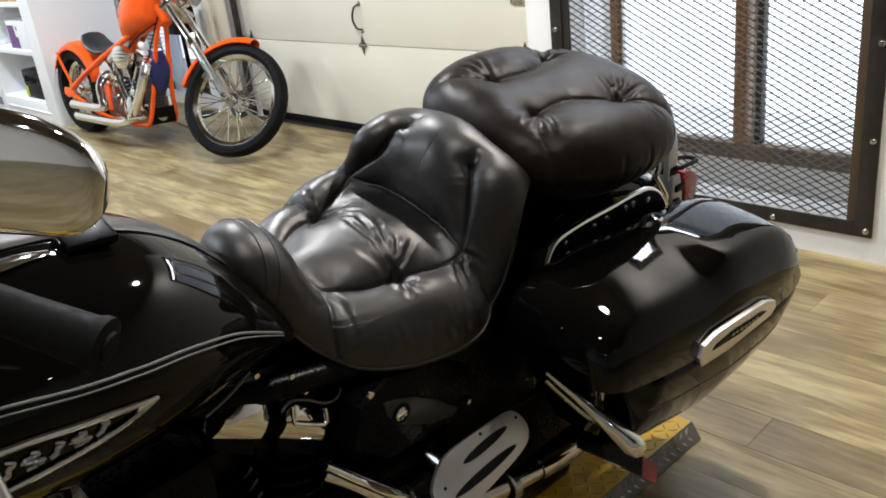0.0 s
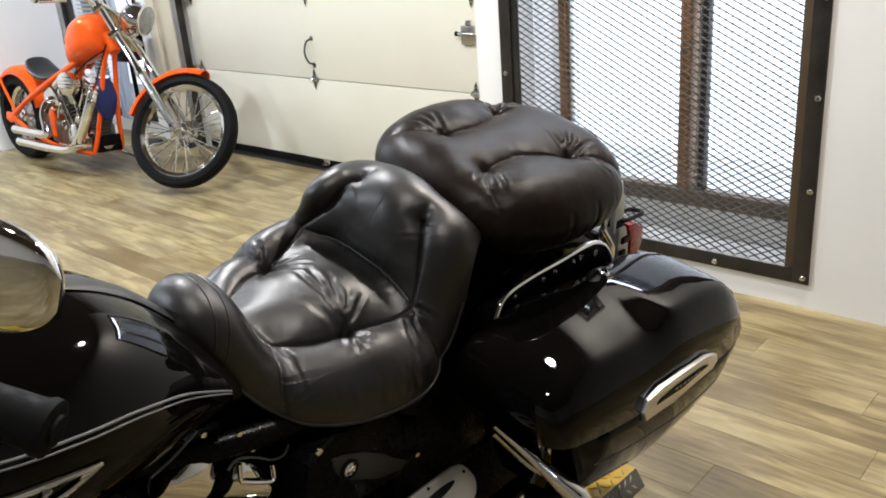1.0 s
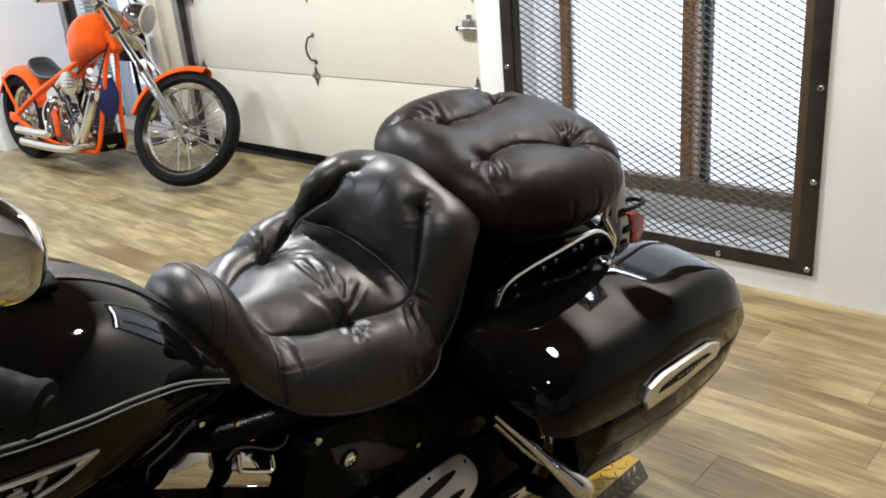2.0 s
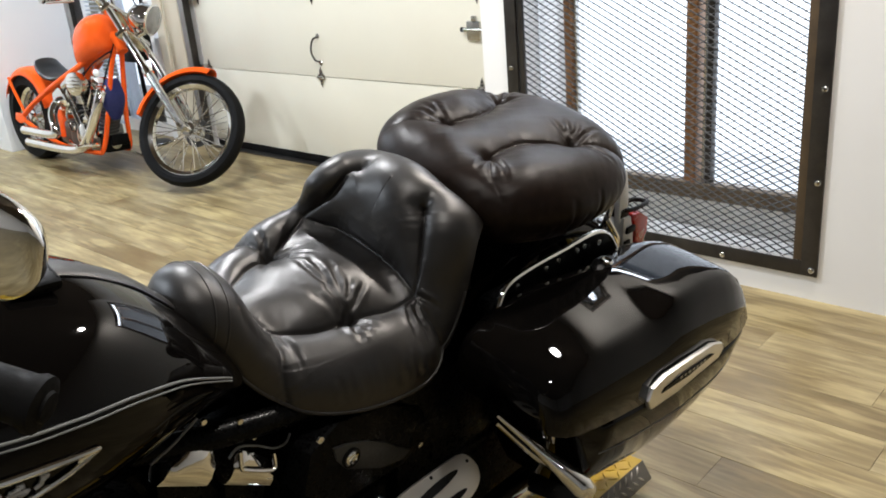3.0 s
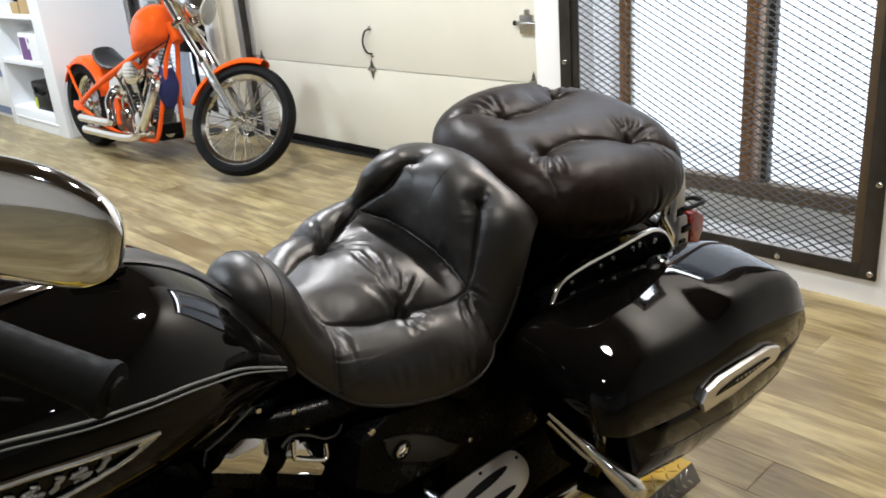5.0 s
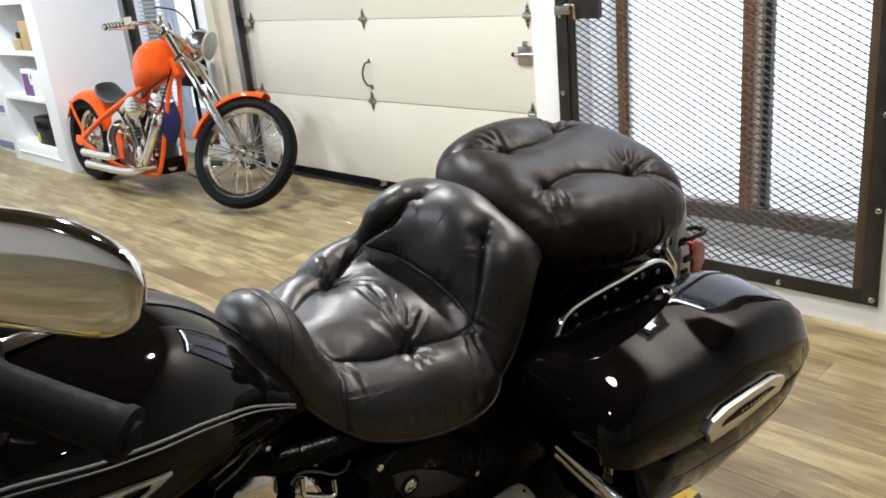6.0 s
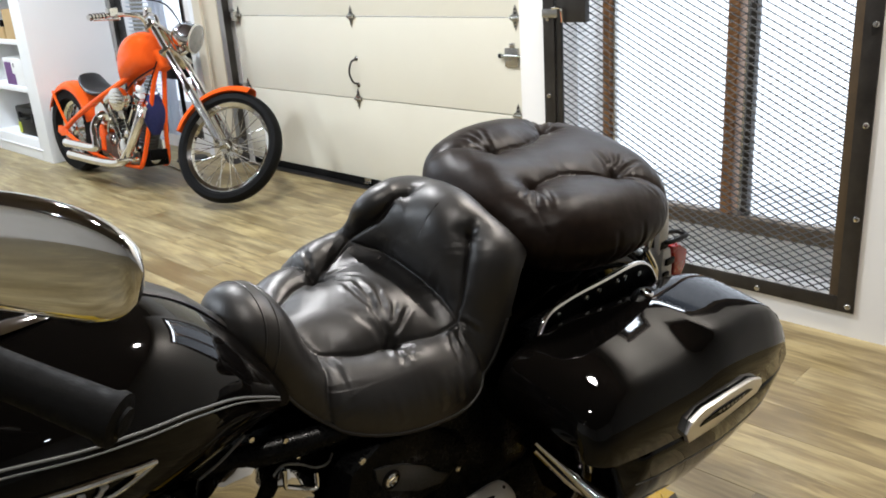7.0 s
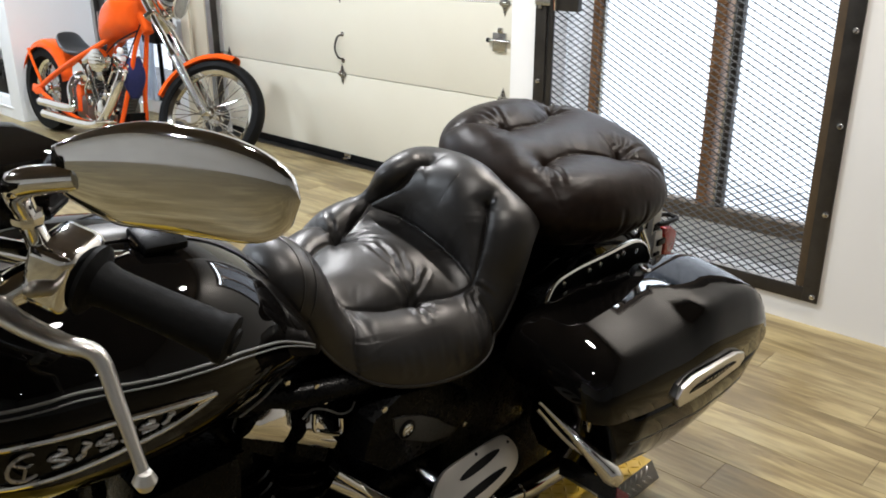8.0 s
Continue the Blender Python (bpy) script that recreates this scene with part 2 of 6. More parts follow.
DIRTWOOD = worn("dirty_brown_timber", (0.17, 0.115, 0.06), (0.10, 0.075, 0.05), 0.6, 12, 80, 0.9, 0.3)
YELLOW = worn("worn_yellow_paint", (0.62, 0.40, 0.02), (0.38, 0.24, 0.02), 0.42, 8, 70, 0.8, 0.15)
TREAD = worn("bare_tread_plate", (0.16, 0.15, 0.13), (0.09, 0.085, 0.07), 0.42, 14, 90, 0.8, 0.2, metal=0.4)
RED = worn("red_lens", (0.36, 0.010, 0.006), (0.28, 0.008, 0.005), 0.25, 8, 40, 0.4, 0.0, coat=0.15)
WHITEPLASTIC = worn("white_plastic", (0.75, 0.74, 0.71), (0.65, 0.63, 0.60), 0.4, 5, 90, 0.4, 0.0)
CARD = worn("brown_cardboard", (0.45, 0.31, 0.14), (0.36, 0.24, 0.10), 0.8, 6, 90, 0.6, 0.2)
PURPLE = worn("purple_print", (0.11, 0.02, 0.16), (0.07, 0.012, 0.11), 0.4, 6, 90, 0.5, 0.0)
BLUE = worn("navy_cloth", (0.012, 0.018, 0.11), (0.006, 0.01, 0.06), 0.7, 8, 120, 0.7, 0.3)
BLUEPRINT = worn("blue_grey_print", (0.16, 0.20, 0.30), (0.12, 0.15, 0.24), 0.6, 6, 90, 0.5, 0.0)
LIME = worn("lime_label", (0.5, 0.55, 0.05), (0.4, 0.45, 0.04), 0.5, 6, 90, 0.5, 0.0)
BLIND = worn("pale_blind_slats", (0.62, 0.66, 0.72), (0.52, 0.56, 0.62), 0.5, 4, 70, 0.5, 0.0)
HEADGLASS = worn("headlight_glass", (0.22, 0.22, 0.21), (0.12, 0.12, 0.115), 0.12, 20, 60, 0.8, 0.0, coat=1.0)
PLANK = plank_mat()
DAYLIGHT = glow("bright_daylight", (0.93, 0.96, 1.0), 1.5)
LAMPGLOW = glow("lamp_glow", (1.0, 0.90, 0.76), 26.0)
LENS = glass_mat("clear_glass")
for dull in (PLASTIC, ENGINE, RUBBER):
    dull.node_tree.nodes["Principled BSDF"].inputs["Specular IOR Level"].default_value = 0.08
# ---- the room ----
X0, X1, Y0, Y1, TOP = -6.036, 3.355, -7.4, 9.6, 3.0
XW = 2.926          # face of the thick wall that holds the caged window
GY0, GY1, GZ0, GZ1 = 1.029, 2.372, 0.094, 2.42   # outside of the cage's frame

structure("ground", box((X0 - 0.4, Y0 - 0.4, -0.2), (X1 + 1.6, Y1 + 0.4, -0.014)), SILL, "grey concrete slab under the plank floor", False)
structure("ceiling", box((X0 - 0.2, Y0 - 0.2, TOP), (X1 + 0.5, Y1 + 0.2, TOP + 0.15)), CEILING, "plain dark timber ceiling", False)
structure("wall_west", box((X0 - 0.2, Y0 - 0.2, -0.014), (X0, Y1 + 0.2, TOP)), WALL, "plain white painted wall", False)
structure("wall_south", box((X0, Y0 - 0.2, -0.014), (XW, Y0, TOP)), WALL, "plain white painted wall", False)
structure("wall_north", box((X0, Y1, -0.014), (X1 + 0.4, Y1 + 0.2, TOP)), WALL, "plain white painted wall", False)

# thick wall with the opening of the caged window
bm = box((XW, Y0 - 0.2, -0.014), (XW + 0.30, GY0 + 0.05, TOP))
box((XW, GY1 - 0.05, -0.014), (XW + 0.30, 2.51, TOP), bm=bm)
box((XW, GY0 + 0.05, -0.014), (XW + 0.30, GY1 - 0.05, GZ0 + 0.045), bm=bm)
box((XW, GY0 + 0.05, GZ1 - 0.05), (XW + 0.30, GY1 - 0.05, TOP), bm=bm)
structure("wall_east", bm, WALL, "thick white painted wall with a caged window opening", False)

# set-back wall with the overhead door and the tall window
bm = box((X1, 5.43, -0.014), (X1 + 0.2, 6.10, TOP))
box((X1, 7.36, -0.014), (X1 + 0.2, Y1, TOP), bm=bm)
box((X1, 6.10, 2.35), (X1 + 0.2, 7.36, TOP), bm=bm)
box((X1, 6.10, -0.014), (X1 + 0.2, 7.36, 0.10), bm=bm)
box((X1, 2.51, 2.05), (X1 + 0.2, 5.43, TOP), bm=bm)
box((XW + 0.30, 2.40, -0.014), (X1 + 0.2, 2.51, TOP), bm=bm)
structure("wall_east_back", bm, WALL, "white wall round the overhead door and tall window", False)
structure("wall_panel", box((X1 - 0.045, 5.57, 0.0), (X1 - 0.002, 5.90, TOP - 0.004), 0.006), BEIGE, "beige painted panel between window and overhead door")
structure("trim", box((X1 - 0.03, 5.905, 0.0), (X1 - 0.002, 5.99, TOP - 0.004), 0.004), WALLWHITE, "white window trim board")
structure("pipe", tube([(X1 - 0.075, 5.735, 0.0), (X1 - 0.075, 5.735, TOP)], 0.012, 10, None, 1), BEIGE, "thin beige painted conduit on the panel")

# baseboard right of the cage is plain wall; low dark threshold under the overhead door
structure("threshold", box((X1 - 0.05, 2.52, -0.004), (X1 + 0.2, 5.42, 0.004), 0.002), DARKSTEEL, "dark steel threshold under the overhead door")


# ---- daylight outside ----
structure("backdrop", box((X1 + 1.35, 0.0, -0.1), (X1 + 1.4, 9.4, 3.2)), DAYLIGHT, "overexposed white daylight outside the windows", False)
for y, w, z in ((1.70, 1.2, 1.25), (6.72, 1.1, 1.25)):
    la = bpy.data.lights.new("window_daylight", "AREA")
    la.shape, la.size, la.size_y, la.energy, la.color = "RECTANGLE", w, 2.1, 9.0, (0.86, 0.93, 1.0)
    lo = new("window_daylight", la)
    lo.matrix_basis = look((X1 + 0.55 if y > 3 else XW + 0.37, y, z), (0, y, z - 0.2))


# extra lamp added under the lintel to brighten the sill and mesh
la = bpy.data.lights.new("recess_fill_lamp", "AREA")
la.shape, la.size, la.size_y, la.energy, la.color = "RECTANGLE", 1.1, 0.10, 24.0, (0.90, 0.95, 1.0)
lo = new("recess_fill_lamp", la)
lo.matrix_basis = look((XW + 0.062, 1.70, 2.33), (XW + 0.075, 1.70, 0.2))

# ---- ceiling lamps ----
def ceiling_lamp(x, y, power=85.0, tint=(0.89, 0.95, 1.0)):
    t = thing("ceiling_lamp", "round white ceiling lamp with a lit diffuser", "ceiling lamp", (x, y, TOP), group="ceiling lamps")
    part("housing", lathe([(0.0, -0.002), (0.115, -0.002), (0.12, -0.03), (0.105, -0.05), (0.098, -0.044), (0.0, -0.044)], sides=28), WHITEPLASTIC, t)
    part("diffuser", lathe([(0.0, -0.058), (0.05, -0.057), (0.085, -0.052), (0.095, -0.046), (0.0, -0.0445)], sides=24), LAMPGLOW, t)
    la = bpy.data.lights.new("ceiling_lamp_light", "AREA")
    la.shape, la.size, la.energy, la.color = "DISK", 0.15, power, tint
    lo = new("ceiling_lamp_light", la)
    lo.matrix_basis = pose(x, y, TOP - 0.07)


for lx, ly in ((-1.4, 3.6), (-1.2, 6.9), (1.4, 7.9)):
    ceiling_lamp(lx, ly, 90.0)
ceiling_lamp(1.4, 5.6, 76.0)
ceiling_lamp(1.6, 2.9, 108.0, (0.97, 0.95, 0.92))
ceiling_lamp(2.42, 0.90, 62.0, (1.0, 0.89, 0.76))
ceiling_lamp(0.30, 0.45, 27.0, (1.0, 0.93, 0.84))
for lx, ly in ((-4.2, 0.4), (-3.6, -4.6), (0.6, -5.4)):
    ceiling_lamp(lx, ly, 14.0)


# ---- overhead door ----
def overhead_door():
    t = thing("overhead_door", "cream sectional overhead garage door, closed", "garage door", (X1, 4.0, 0), kind="structure")
    y0, y1 = 2.55 - 4.0, 5.425 - 4.0
    edges = [0.055, 0.562, 1.052, 1.542, 2.032]
    for a, b in zip(edges, edges[1:]):
        part("door_section", box((0.0, y0, a + 0.0025), (0.045, y1, b - 0.0025), 0.004), CREAM, t)
    part("bottom_seal", box((0.004, y0, 0.006), (0.04, y1, 0.053), 0.006), RUBBER, t, "black rubber bottom seal")
    diamond = lambda s: [(0, 0.062 * s), (0.017 * s, 0.016 * s), (0.03 * s, 0.012 * s), (0.03 * s, -0.012 * s), (0.017 * s, -0.016 * s), (0, -0.062 * s), (-0.017 * s, -0.016 * s), (-0.03 * s, -0.012 * s), (-0.03 * s, 0.012 * s), (-0.017 * s, 0.016 * s)]
    for y in (1.36, 0.155, -1.115):
        for z in edges[1:-1]:
            h = part("hinge", prism([(y + p, z + q) for p, q in diamond(1.05)], -0.007, -0.001, "x", 0.0015), SATIN, t, "zinc strap hinge")
            sub(h, "hinge_pin", rod((-0.013, y - 0.026, z), (-0.013, y + 0.026, z), 0.008, 10), SATIN)
            bm = bmesh.new()
            for q in (-0.043, -0.024, 0.024, 0.043):
                lathe([(0.0065, 0), (0.006, 0.004), (0.0, 0.005)], pose(-0.007, y, z + q, 0, -90, 0), 8, bm)
            sub(h, "hinge_screws", bm, DARKSTEEL)
    hy = 0.148
    hd = part("lift_handle", tube([(-0.004, hy, 0.80), (-0.03, hy + 0.012, 0.79), (-0.042, hy + 0.024, 0.745), (-0.042, hy + 0.024, 0.705), (-0.03, hy + 0.01, 0.665), (-0.004, hy, 0.655)], 0.006, 10), DARKSTEEL, t, "steel lift handle")
    for z in (0.805, 0.645):
        sub(hd, "handle_foot", lathe([(0.0, 0.006), (0.012, 0.005), (0.016, 0.0)], pose(-0.001, hy, z, 0, -90, 0), 12), SATIN)
    # slide lock near the free edge
    lk = part("slide_lock", box((-0.016, -1.13, 0.81), (-0.001, -1.045, 0.905), 0.004), SATIN, t, "zinc slide lock")
    sub(lk, "lock_bolt", rod((-0.02, -1.16, 0.865), (-0.02, -1.03, 0.865), 0.008, 10), SATIN)
    sub(lk, "lock_knob", lathe([(0.007, 0), (0.012, 0.006), (0.012, 0.016), (0.0, 0.02)], pose(-0.02, -1.03, 0.865, -90, 0, 0), 12), RUBBER)
    sub(lk, "lock_tab", box((-0.014, -1.105, 0.905), (-0.002, -1.075, 0.93), 0.003), SATIN)
    br = part("bottom_bracket", box((-0.012, 0.105, 0.028), (-0.001, 0.165, 0.062), 0.003), SATIN, t, "zinc bracket at the bottom edge")
    sub(br, "bracket_lip", box((-0.03, 0.11, 0.028), (-0.012, 0.16, 0.034), 0.001), SATIN)
    # guide track on the far jamb
    tr = part("guide_track", box((-0.085, 1.435, 0.02), (-0.08, 1.49, 2.05)), GALVANISED, t, "galvanised guide track")
    sub(tr, "track_flange", box((-0.082, 1.435, 0.02), (-0.03, 1.44, 2.05)), DARKSTEEL)
    sub(tr, "track_lip", box((-0.082, 1.487, 0.02), (-0.05, 1.492, 2.05)), SATIN)
    sub(tr, "track_angle", box((-0.05, 1.495, 0.02), (-0.002, 1.50, 2.05)), SATIN)
    for z in edges[1:-1]:
        rl = part("roller", lathe([(0.0, -0.006), (0.022, -0.006), (0.024, 0.0), (0.022, 0.006), (0.0, 0.006)], pose(-0.055, 1.455, z, 90, 0, 0), 16), SATIN, t)
        sub(rl, "roller_bracket", box((-0.05, 1.36, z - 0.03), (-0.008, 1.425, z + 0.03), 0.004), SATIN)


overhead_door()


# ---- caged window ----
def window_cage():
    t = thing("window_cage", "dark steel security cage with expanded-metal mesh over the window", "security grille", (XW, (GY0 + GY1) / 2, 0))
    yc = (GY0 + GY1) / 2
    ya, yb = GY0 - yc, GY1 - yc
    w = 0.058
    f = part("frame", box((-0.012, ya, GZ0), (-0.002, ya + w, GZ1), 0.0015), DARKSTEEL, t, "flat dark steel frame bolted to the wall")
    for lo, hi in (((-0.012, yb - w, GZ0), (-0.002, yb, GZ1)), ((-0.0125, ya + w, GZ0), (-0.0025, yb - w, GZ0 + w - 0.006)), ((-0.012, ya + w, GZ1 - w), (-0.002, yb - w, GZ1))):
        part("frame", box(lo, hi, 0.0015), DARKSTEEL, t, "flat dark steel frame bolted to the wall")
    # inner angle of brown steel that carries the mesh
    a = 0.032
    for lo, hi in (((-0.004, ya + w, GZ0 + w - 0.006), (0.012, ya + w + a, GZ1 - w)), ((-0.004, yb - w - 0.03, GZ0 + w - 0.006), (0.012, yb - w, GZ1 - w))):
        part("mesh_angle", box(lo, hi, 0.003), RUST if lo[1] < 0 else DARKSTEEL, t, "oxidised brown steel angle")
    part("mesh_angle", box((0.016, ya + w + 0.012, GZ0 + w), (0.028, ya + w + 0.02, GZ1 - w)), RUST, t)
    # bolts
    n = 0
    for y, zs in ((ya + 0.02, [0.118 + 0.323 * k for k in range(7)]), (yb - 0.026, [0.455, 0.775, 1.095, 1.415, 1.735, 2.055, 2.37])):
        for z in zs:
            part("bolt", lathe([(0.0125, 0), (0.012, 0.004), (0.008, 0.008), (0.0, 0.009)], pose(-0.012, y, z, 0, -90, 0), 12), SATIN, t)
    for y in (1.379 - yc, 1.72 - yc, 2.06 - yc):
        part("bolt", lathe([(0.0125, 0), (0.012, 0.004), (0.008, 0.008), (0.0, 0.009)], pose(-0.0125, y, 0.113, 0, -90, 0), 12), SATIN, t)
    # expanded metal: rows of zigzag strands that touch at their knuckles
    me_v, me_f = [], []
    long, short, thick = 0.0505, 0.0265, 0.0018
    m0, m1 = ya + w - 0.004, yb - w + 0.004
    z0, z1 = GZ0 + w - 0.016, GZ1 - w + 0.01
    half, rows = long / 2, int((z1 - z0) / short) + 1
    steps = int((m1 - m0) / half)
    for r in range(rows):
        for flip in (0, 1):
            base = z0 + r * short
            pts = []
            for k in range(steps + 1):
                up = (k + flip) % 2
                zz = base + (short / 2 - 0.0006 if up else 0.0006) if flip == 0 else base + (short / 2 + 0.0006 if not (k % 2) == 0 else short - 0.0006)
                pts.append((m0 + k * half, zz))
            i0 = len(me_v)
            for y, z in pts:
                for dx, dz in ((-thick, -thick), (thick, -thick * 0.6), (thick, thick), (-thick, thick * 0.6)):
                    me_v.append((0.006 + dx + 0.0015 * (1 if dz > 0 else -1), y, z + dz))
            for k in range(steps):
                for q in range(4):
                    a0, a1 = i0 + 4 * k + q, i0 + 4 * k + (q + 1) % 4
                    me_f.append((a0, a1, a1 + 4, a0 + 4))
    me = bpy.data.meshes.new("mesh_sheet")
    me.from_pydata(me_v, [], me_f)
    me.materials.append(MESHSTEEL)
    sheet = new("mesh_sheet", me)
    sheet.parent = t
    tagged(sheet, "dark expanded-metal diamond mesh", kind="stuff")
    # latch box at the far side with its padlock shackle
    lb = part("latch_box", box((-0.03, 2.145 - yc, 1.083), (0.002, 2.285 - yc, 1.25), 0.003), DARKSTEEL, t, "dark perforated latch box")
    sub(lb, "latch_shackle", tube([(-0.04, 2.30 - yc, 1.14), (-0.045, 2.26 - yc, 1.142), (-0.045, 2.25 - yc, 1.13), (-0.04, 2.25 - yc, 1.085)], 0.006, 8), CHROME)
    sub(lb, "latch_bar", box((-0.022, 2.28 - yc, 1.10), (-0.014, 2.37 - yc, 1.135), 0.002), SATIN)


window_cage()


def window_caged():
    t = thing("window_1", "tall daylight window with brown timber mullion behind the cage", "window", (3.06, 1.7, 0), kind="structure")
    part("window_sill", box((-0.13, -0.619, 0.14), (0.0, 0.620, 0.152), 0.002), PALESILL, t, "pale weathered sill")
    part("lower_panel", box((0.0, -0.619, 0.14), (0.03, 0.620, 0.266), 0.002), PALESILL, t, "pale weathered panel")
    part("bottom_rail", box((-0.012, -0.619, 0.268), (0.06, 0.620, 0.332), 0.006), DIRTWOOD, t, "dirty brown bottom rail")
    part("top_rail", box((0.0, -0.619, 2.30), (0.06, 0.620, 2.369), 0.004), DIRTWOOD, t)
    part("mullion", box((-0.012, -0.132, 0.334), (0.06, -0.086, 2.30), 0.004), WOOD, t, "brown stained timber mullion")
    part("sash_strip", box((0.01, -0.160, 0.334), (0.03, -0.150, 2.30), 0.002), SATIN, t)
    part("sash_frame", box((0.0, -0.192, 0.334), (0.045, -0.168, 2.30), 0.003), DARKSTEEL, t, "dark metal sash edge")
    part("mullion", box((-0.005, 0.438, 0.334), (0.045, 0.470, 2.30), 0.004), WOOD, t, "brown stained timber mullion")
    part("sash_strip", box((0.01, 0.418, 0.334), (0.04, 0.432, 2.30), 0.003), SATIN, t)
    for a, b in ((-0.619, -0.194), (-0.084, 0.416), (0.472, 0.620)):
        p = part("pane", box((0.026, a + 0.002, 0.334), (0.030, b - 0.002, 2.299)), LENS, t, "clear glass pane", False)
        p.visible_shadow = False


window_caged()


def window_tall():
    t = thing("window_2", "tall window with pale horizontal blinds and dark frame", "window", (X1, 6.73, 0), kind="structure")
    for a, b in ((-0.628, -0.565), (0.545, 0.628)):
        part("window_frame", box((0.02, a, 0.10), (0.09, b, 2.348), 0.004), DARKSTEEL, t, "dark metal frame")
    part("window_frame", box((0.02, -0.545, 0.14), (0.07, -0.528, 2.30), 0.002), DARKSTEEL, t)
    part("window_frame", box((0.02, -0.565, 2.28), (0.09, 0.545, 2.348), 0.004), DARKSTEEL, t)
    part("window_frame", box((0.02, -0.565, 0.10), (0.09, 0.545, 0.16), 0.004), DARKSTEEL, t)
    p = part("pane", box((0.05, -0.565, 0.16), (0.055, 0.545, 2.28)), LENS, t, "clear glass pane", False)
    p.visible_shadow = False
    for k in range(62):
        z = 0.20 + k * 0.0335
        part("blind_slat", turned(box((-0.012, -0.10, -0.0008), (0.012, 0.52, 0.0008)), pose(0.11, 0, z, 0, 32, 0)), BLIND, t, smooth=False)
    # gathered clear plastic curtain beside the blinds
    bm, n = bmesh.new(), 40
    cols = []
    for i in range(n):
        y = -0.30 + 0.20 * i / (n - 1)
        x = 0.0 + 0.012 * math.sin(i * 1.35) + 0.006 * math.sin(i * 0.6 + 1)
        cols.append([bm.verts.new((x + 0.006 * math.sin(z * 9 + i), y + 0.008 * math.sin(z * 5 + 0.4 * i), z)) for z in np.linspace(0.1, 2.25, 30)])
    for a, b in zip(cols, cols[1:]):
        for k in range(29):
            bm.faces.new((a[k], b[k], b[k + 1], a[k + 1]))
    bmesh.ops.solidify(bm, geom=bm.faces[:], thickness=0.002)
    part("curtain", bm, BLIND, t, "pale gathered curtain", "all")


window_tall()


# ---- white shelf unit ----
def shelf_unit():
    t = thing("shelf_unit", "white painted built-in shelf unit, half full", "shelf", (2.47, 7.5, 0))
    y0, y1, d = 6.905 - 7.5, 8.12 - 7.5, 0.66
    part("side_panel", box((0.0, y0, 0), (d, y0 + 0.205, 2.5), 0.004), WALLWHITE, t)
    part("side_panel", box((0.0, y1 - 0.09, 0), (d, y1, 2.5), 0.004), WALLWHITE, t)
    part("back_panel", box((d - 0.02, y0 + 0.205, 0), (d, y1 - 0.09, 2.5)), WALLWHITE, t)
    part("plinth", box((0.004, y0 + 0.205, 0), (0.03, y1 - 0.09, 0.165), 0.003), WALLWHITE, t)
    part("plinth_strip", box((-0.006, y0 + 0.15, 0.082), (0.003, y1 - 0.12, 0.092), 0.002), WALLWHITE, t)
    for z in (0.17, 0.575, 0.945, 1.34, 1.75, 2.15):
        part("shelf", box((0.012, y0 + 0.206, z - 0.038), (d - 0.021, y1 - 0.091, z), 0.003), WALLWHITE, t)
    part("top_panel", box((0.0, y0, 2.5), (d, y1, 2.54), 0.004), WALLWHITE, t)


shelf_unit()


def tool_box():
    t = thing("tool_box", "black plastic tool case on the lowest shelf", "tool box", (2.62, 7.36, 0.17))
    part("body", box((-0.11, -0.22, 0), (0.13, 0.22, 0.15), 0.015), PLASTIC, t)
    part("lid", box((-0.115, -0.225, 0.153), (0.135, 0.225, 0.235), 0.02), PLASTIC, t)
    h = part("handle", tube([(-0.118, -0.08, 0.16), (-0.15, -0.075, 0.15), (-0.15, 0.075, 0.15), (-0.118, 0.08, 0.16)], 0.009, 8), PLASTIC, t)
    for y in (-0.14, 0.14):
        part("latch", box((-0.126, y - 0.025, 0.12), (-0.112, y + 0.025, 0.19), 0.004), PLASTIC, t)
    part("side_label", box((-0.1105, 0.16, 0.015), (-0.1135, 0.215, 0.10)), LIME, t, "lime label", False)


def carton(name, label, lo, hi, mat, patches=()):
    c = ((lo[0] + hi[0]) / 2, (lo[1] + hi[1]) / 2, lo[2])
    t = thing(name, label, "box", c)
    L, Hh = [a - b for a, b in zip(lo, c)], [a - b for a, b in zip(hi, c)]
    part("box_body", box(L, Hh, 0.003), mat, t)
    part("box_flap", box((L[0] + 0.004, L[1] + 0.004, Hh[2] + 0.0005), (Hh[0] - 0.004, c[1] - c[1] - 0.001, Hh[2] + 0.003)), mat, t, smooth=False)
    part("box_flap", box((L[0] + 0.004, 0.001, Hh[2] + 0.0005), (Hh[0] - 0.004, Hh[1] - 0.004, Hh[2] + 0.003)), mat, t, smooth=False)
    for (a, b, z0, z1, m) in patches:
        part("print_panel", box((L[0] - 0.0015, a - c[1], z0 - c[2]), (L[0] + 0.001, b - c[1], z1 - c[2])), m, t, smooth=False)


tool_box()
carton("printed_carton", "white carton with a purple printed front on a shelf", (2.51, 7.16, 0.575), (2.80, 7.62, 0.79), WHITEPLASTIC, ((7.46, 7.60, 0.58, 0.76, PURPLE), (7.41, 7.46, 0.58, 0.67, PURPLE), (7.40, 7.42, 0.72, 0.755, DARKSTEEL)))
carton("cardboard_box", "brown cardboard box on the upper shelf", (2.50, 7.13, 0.945), (2.80, 7.38, 1.17), CARD)
carton("cardboard_box", "small brown cardboard box beside a camera-like gadget", (2.50, 7.42, 0.945), (2.66, 7.58, 1.03), CARD)
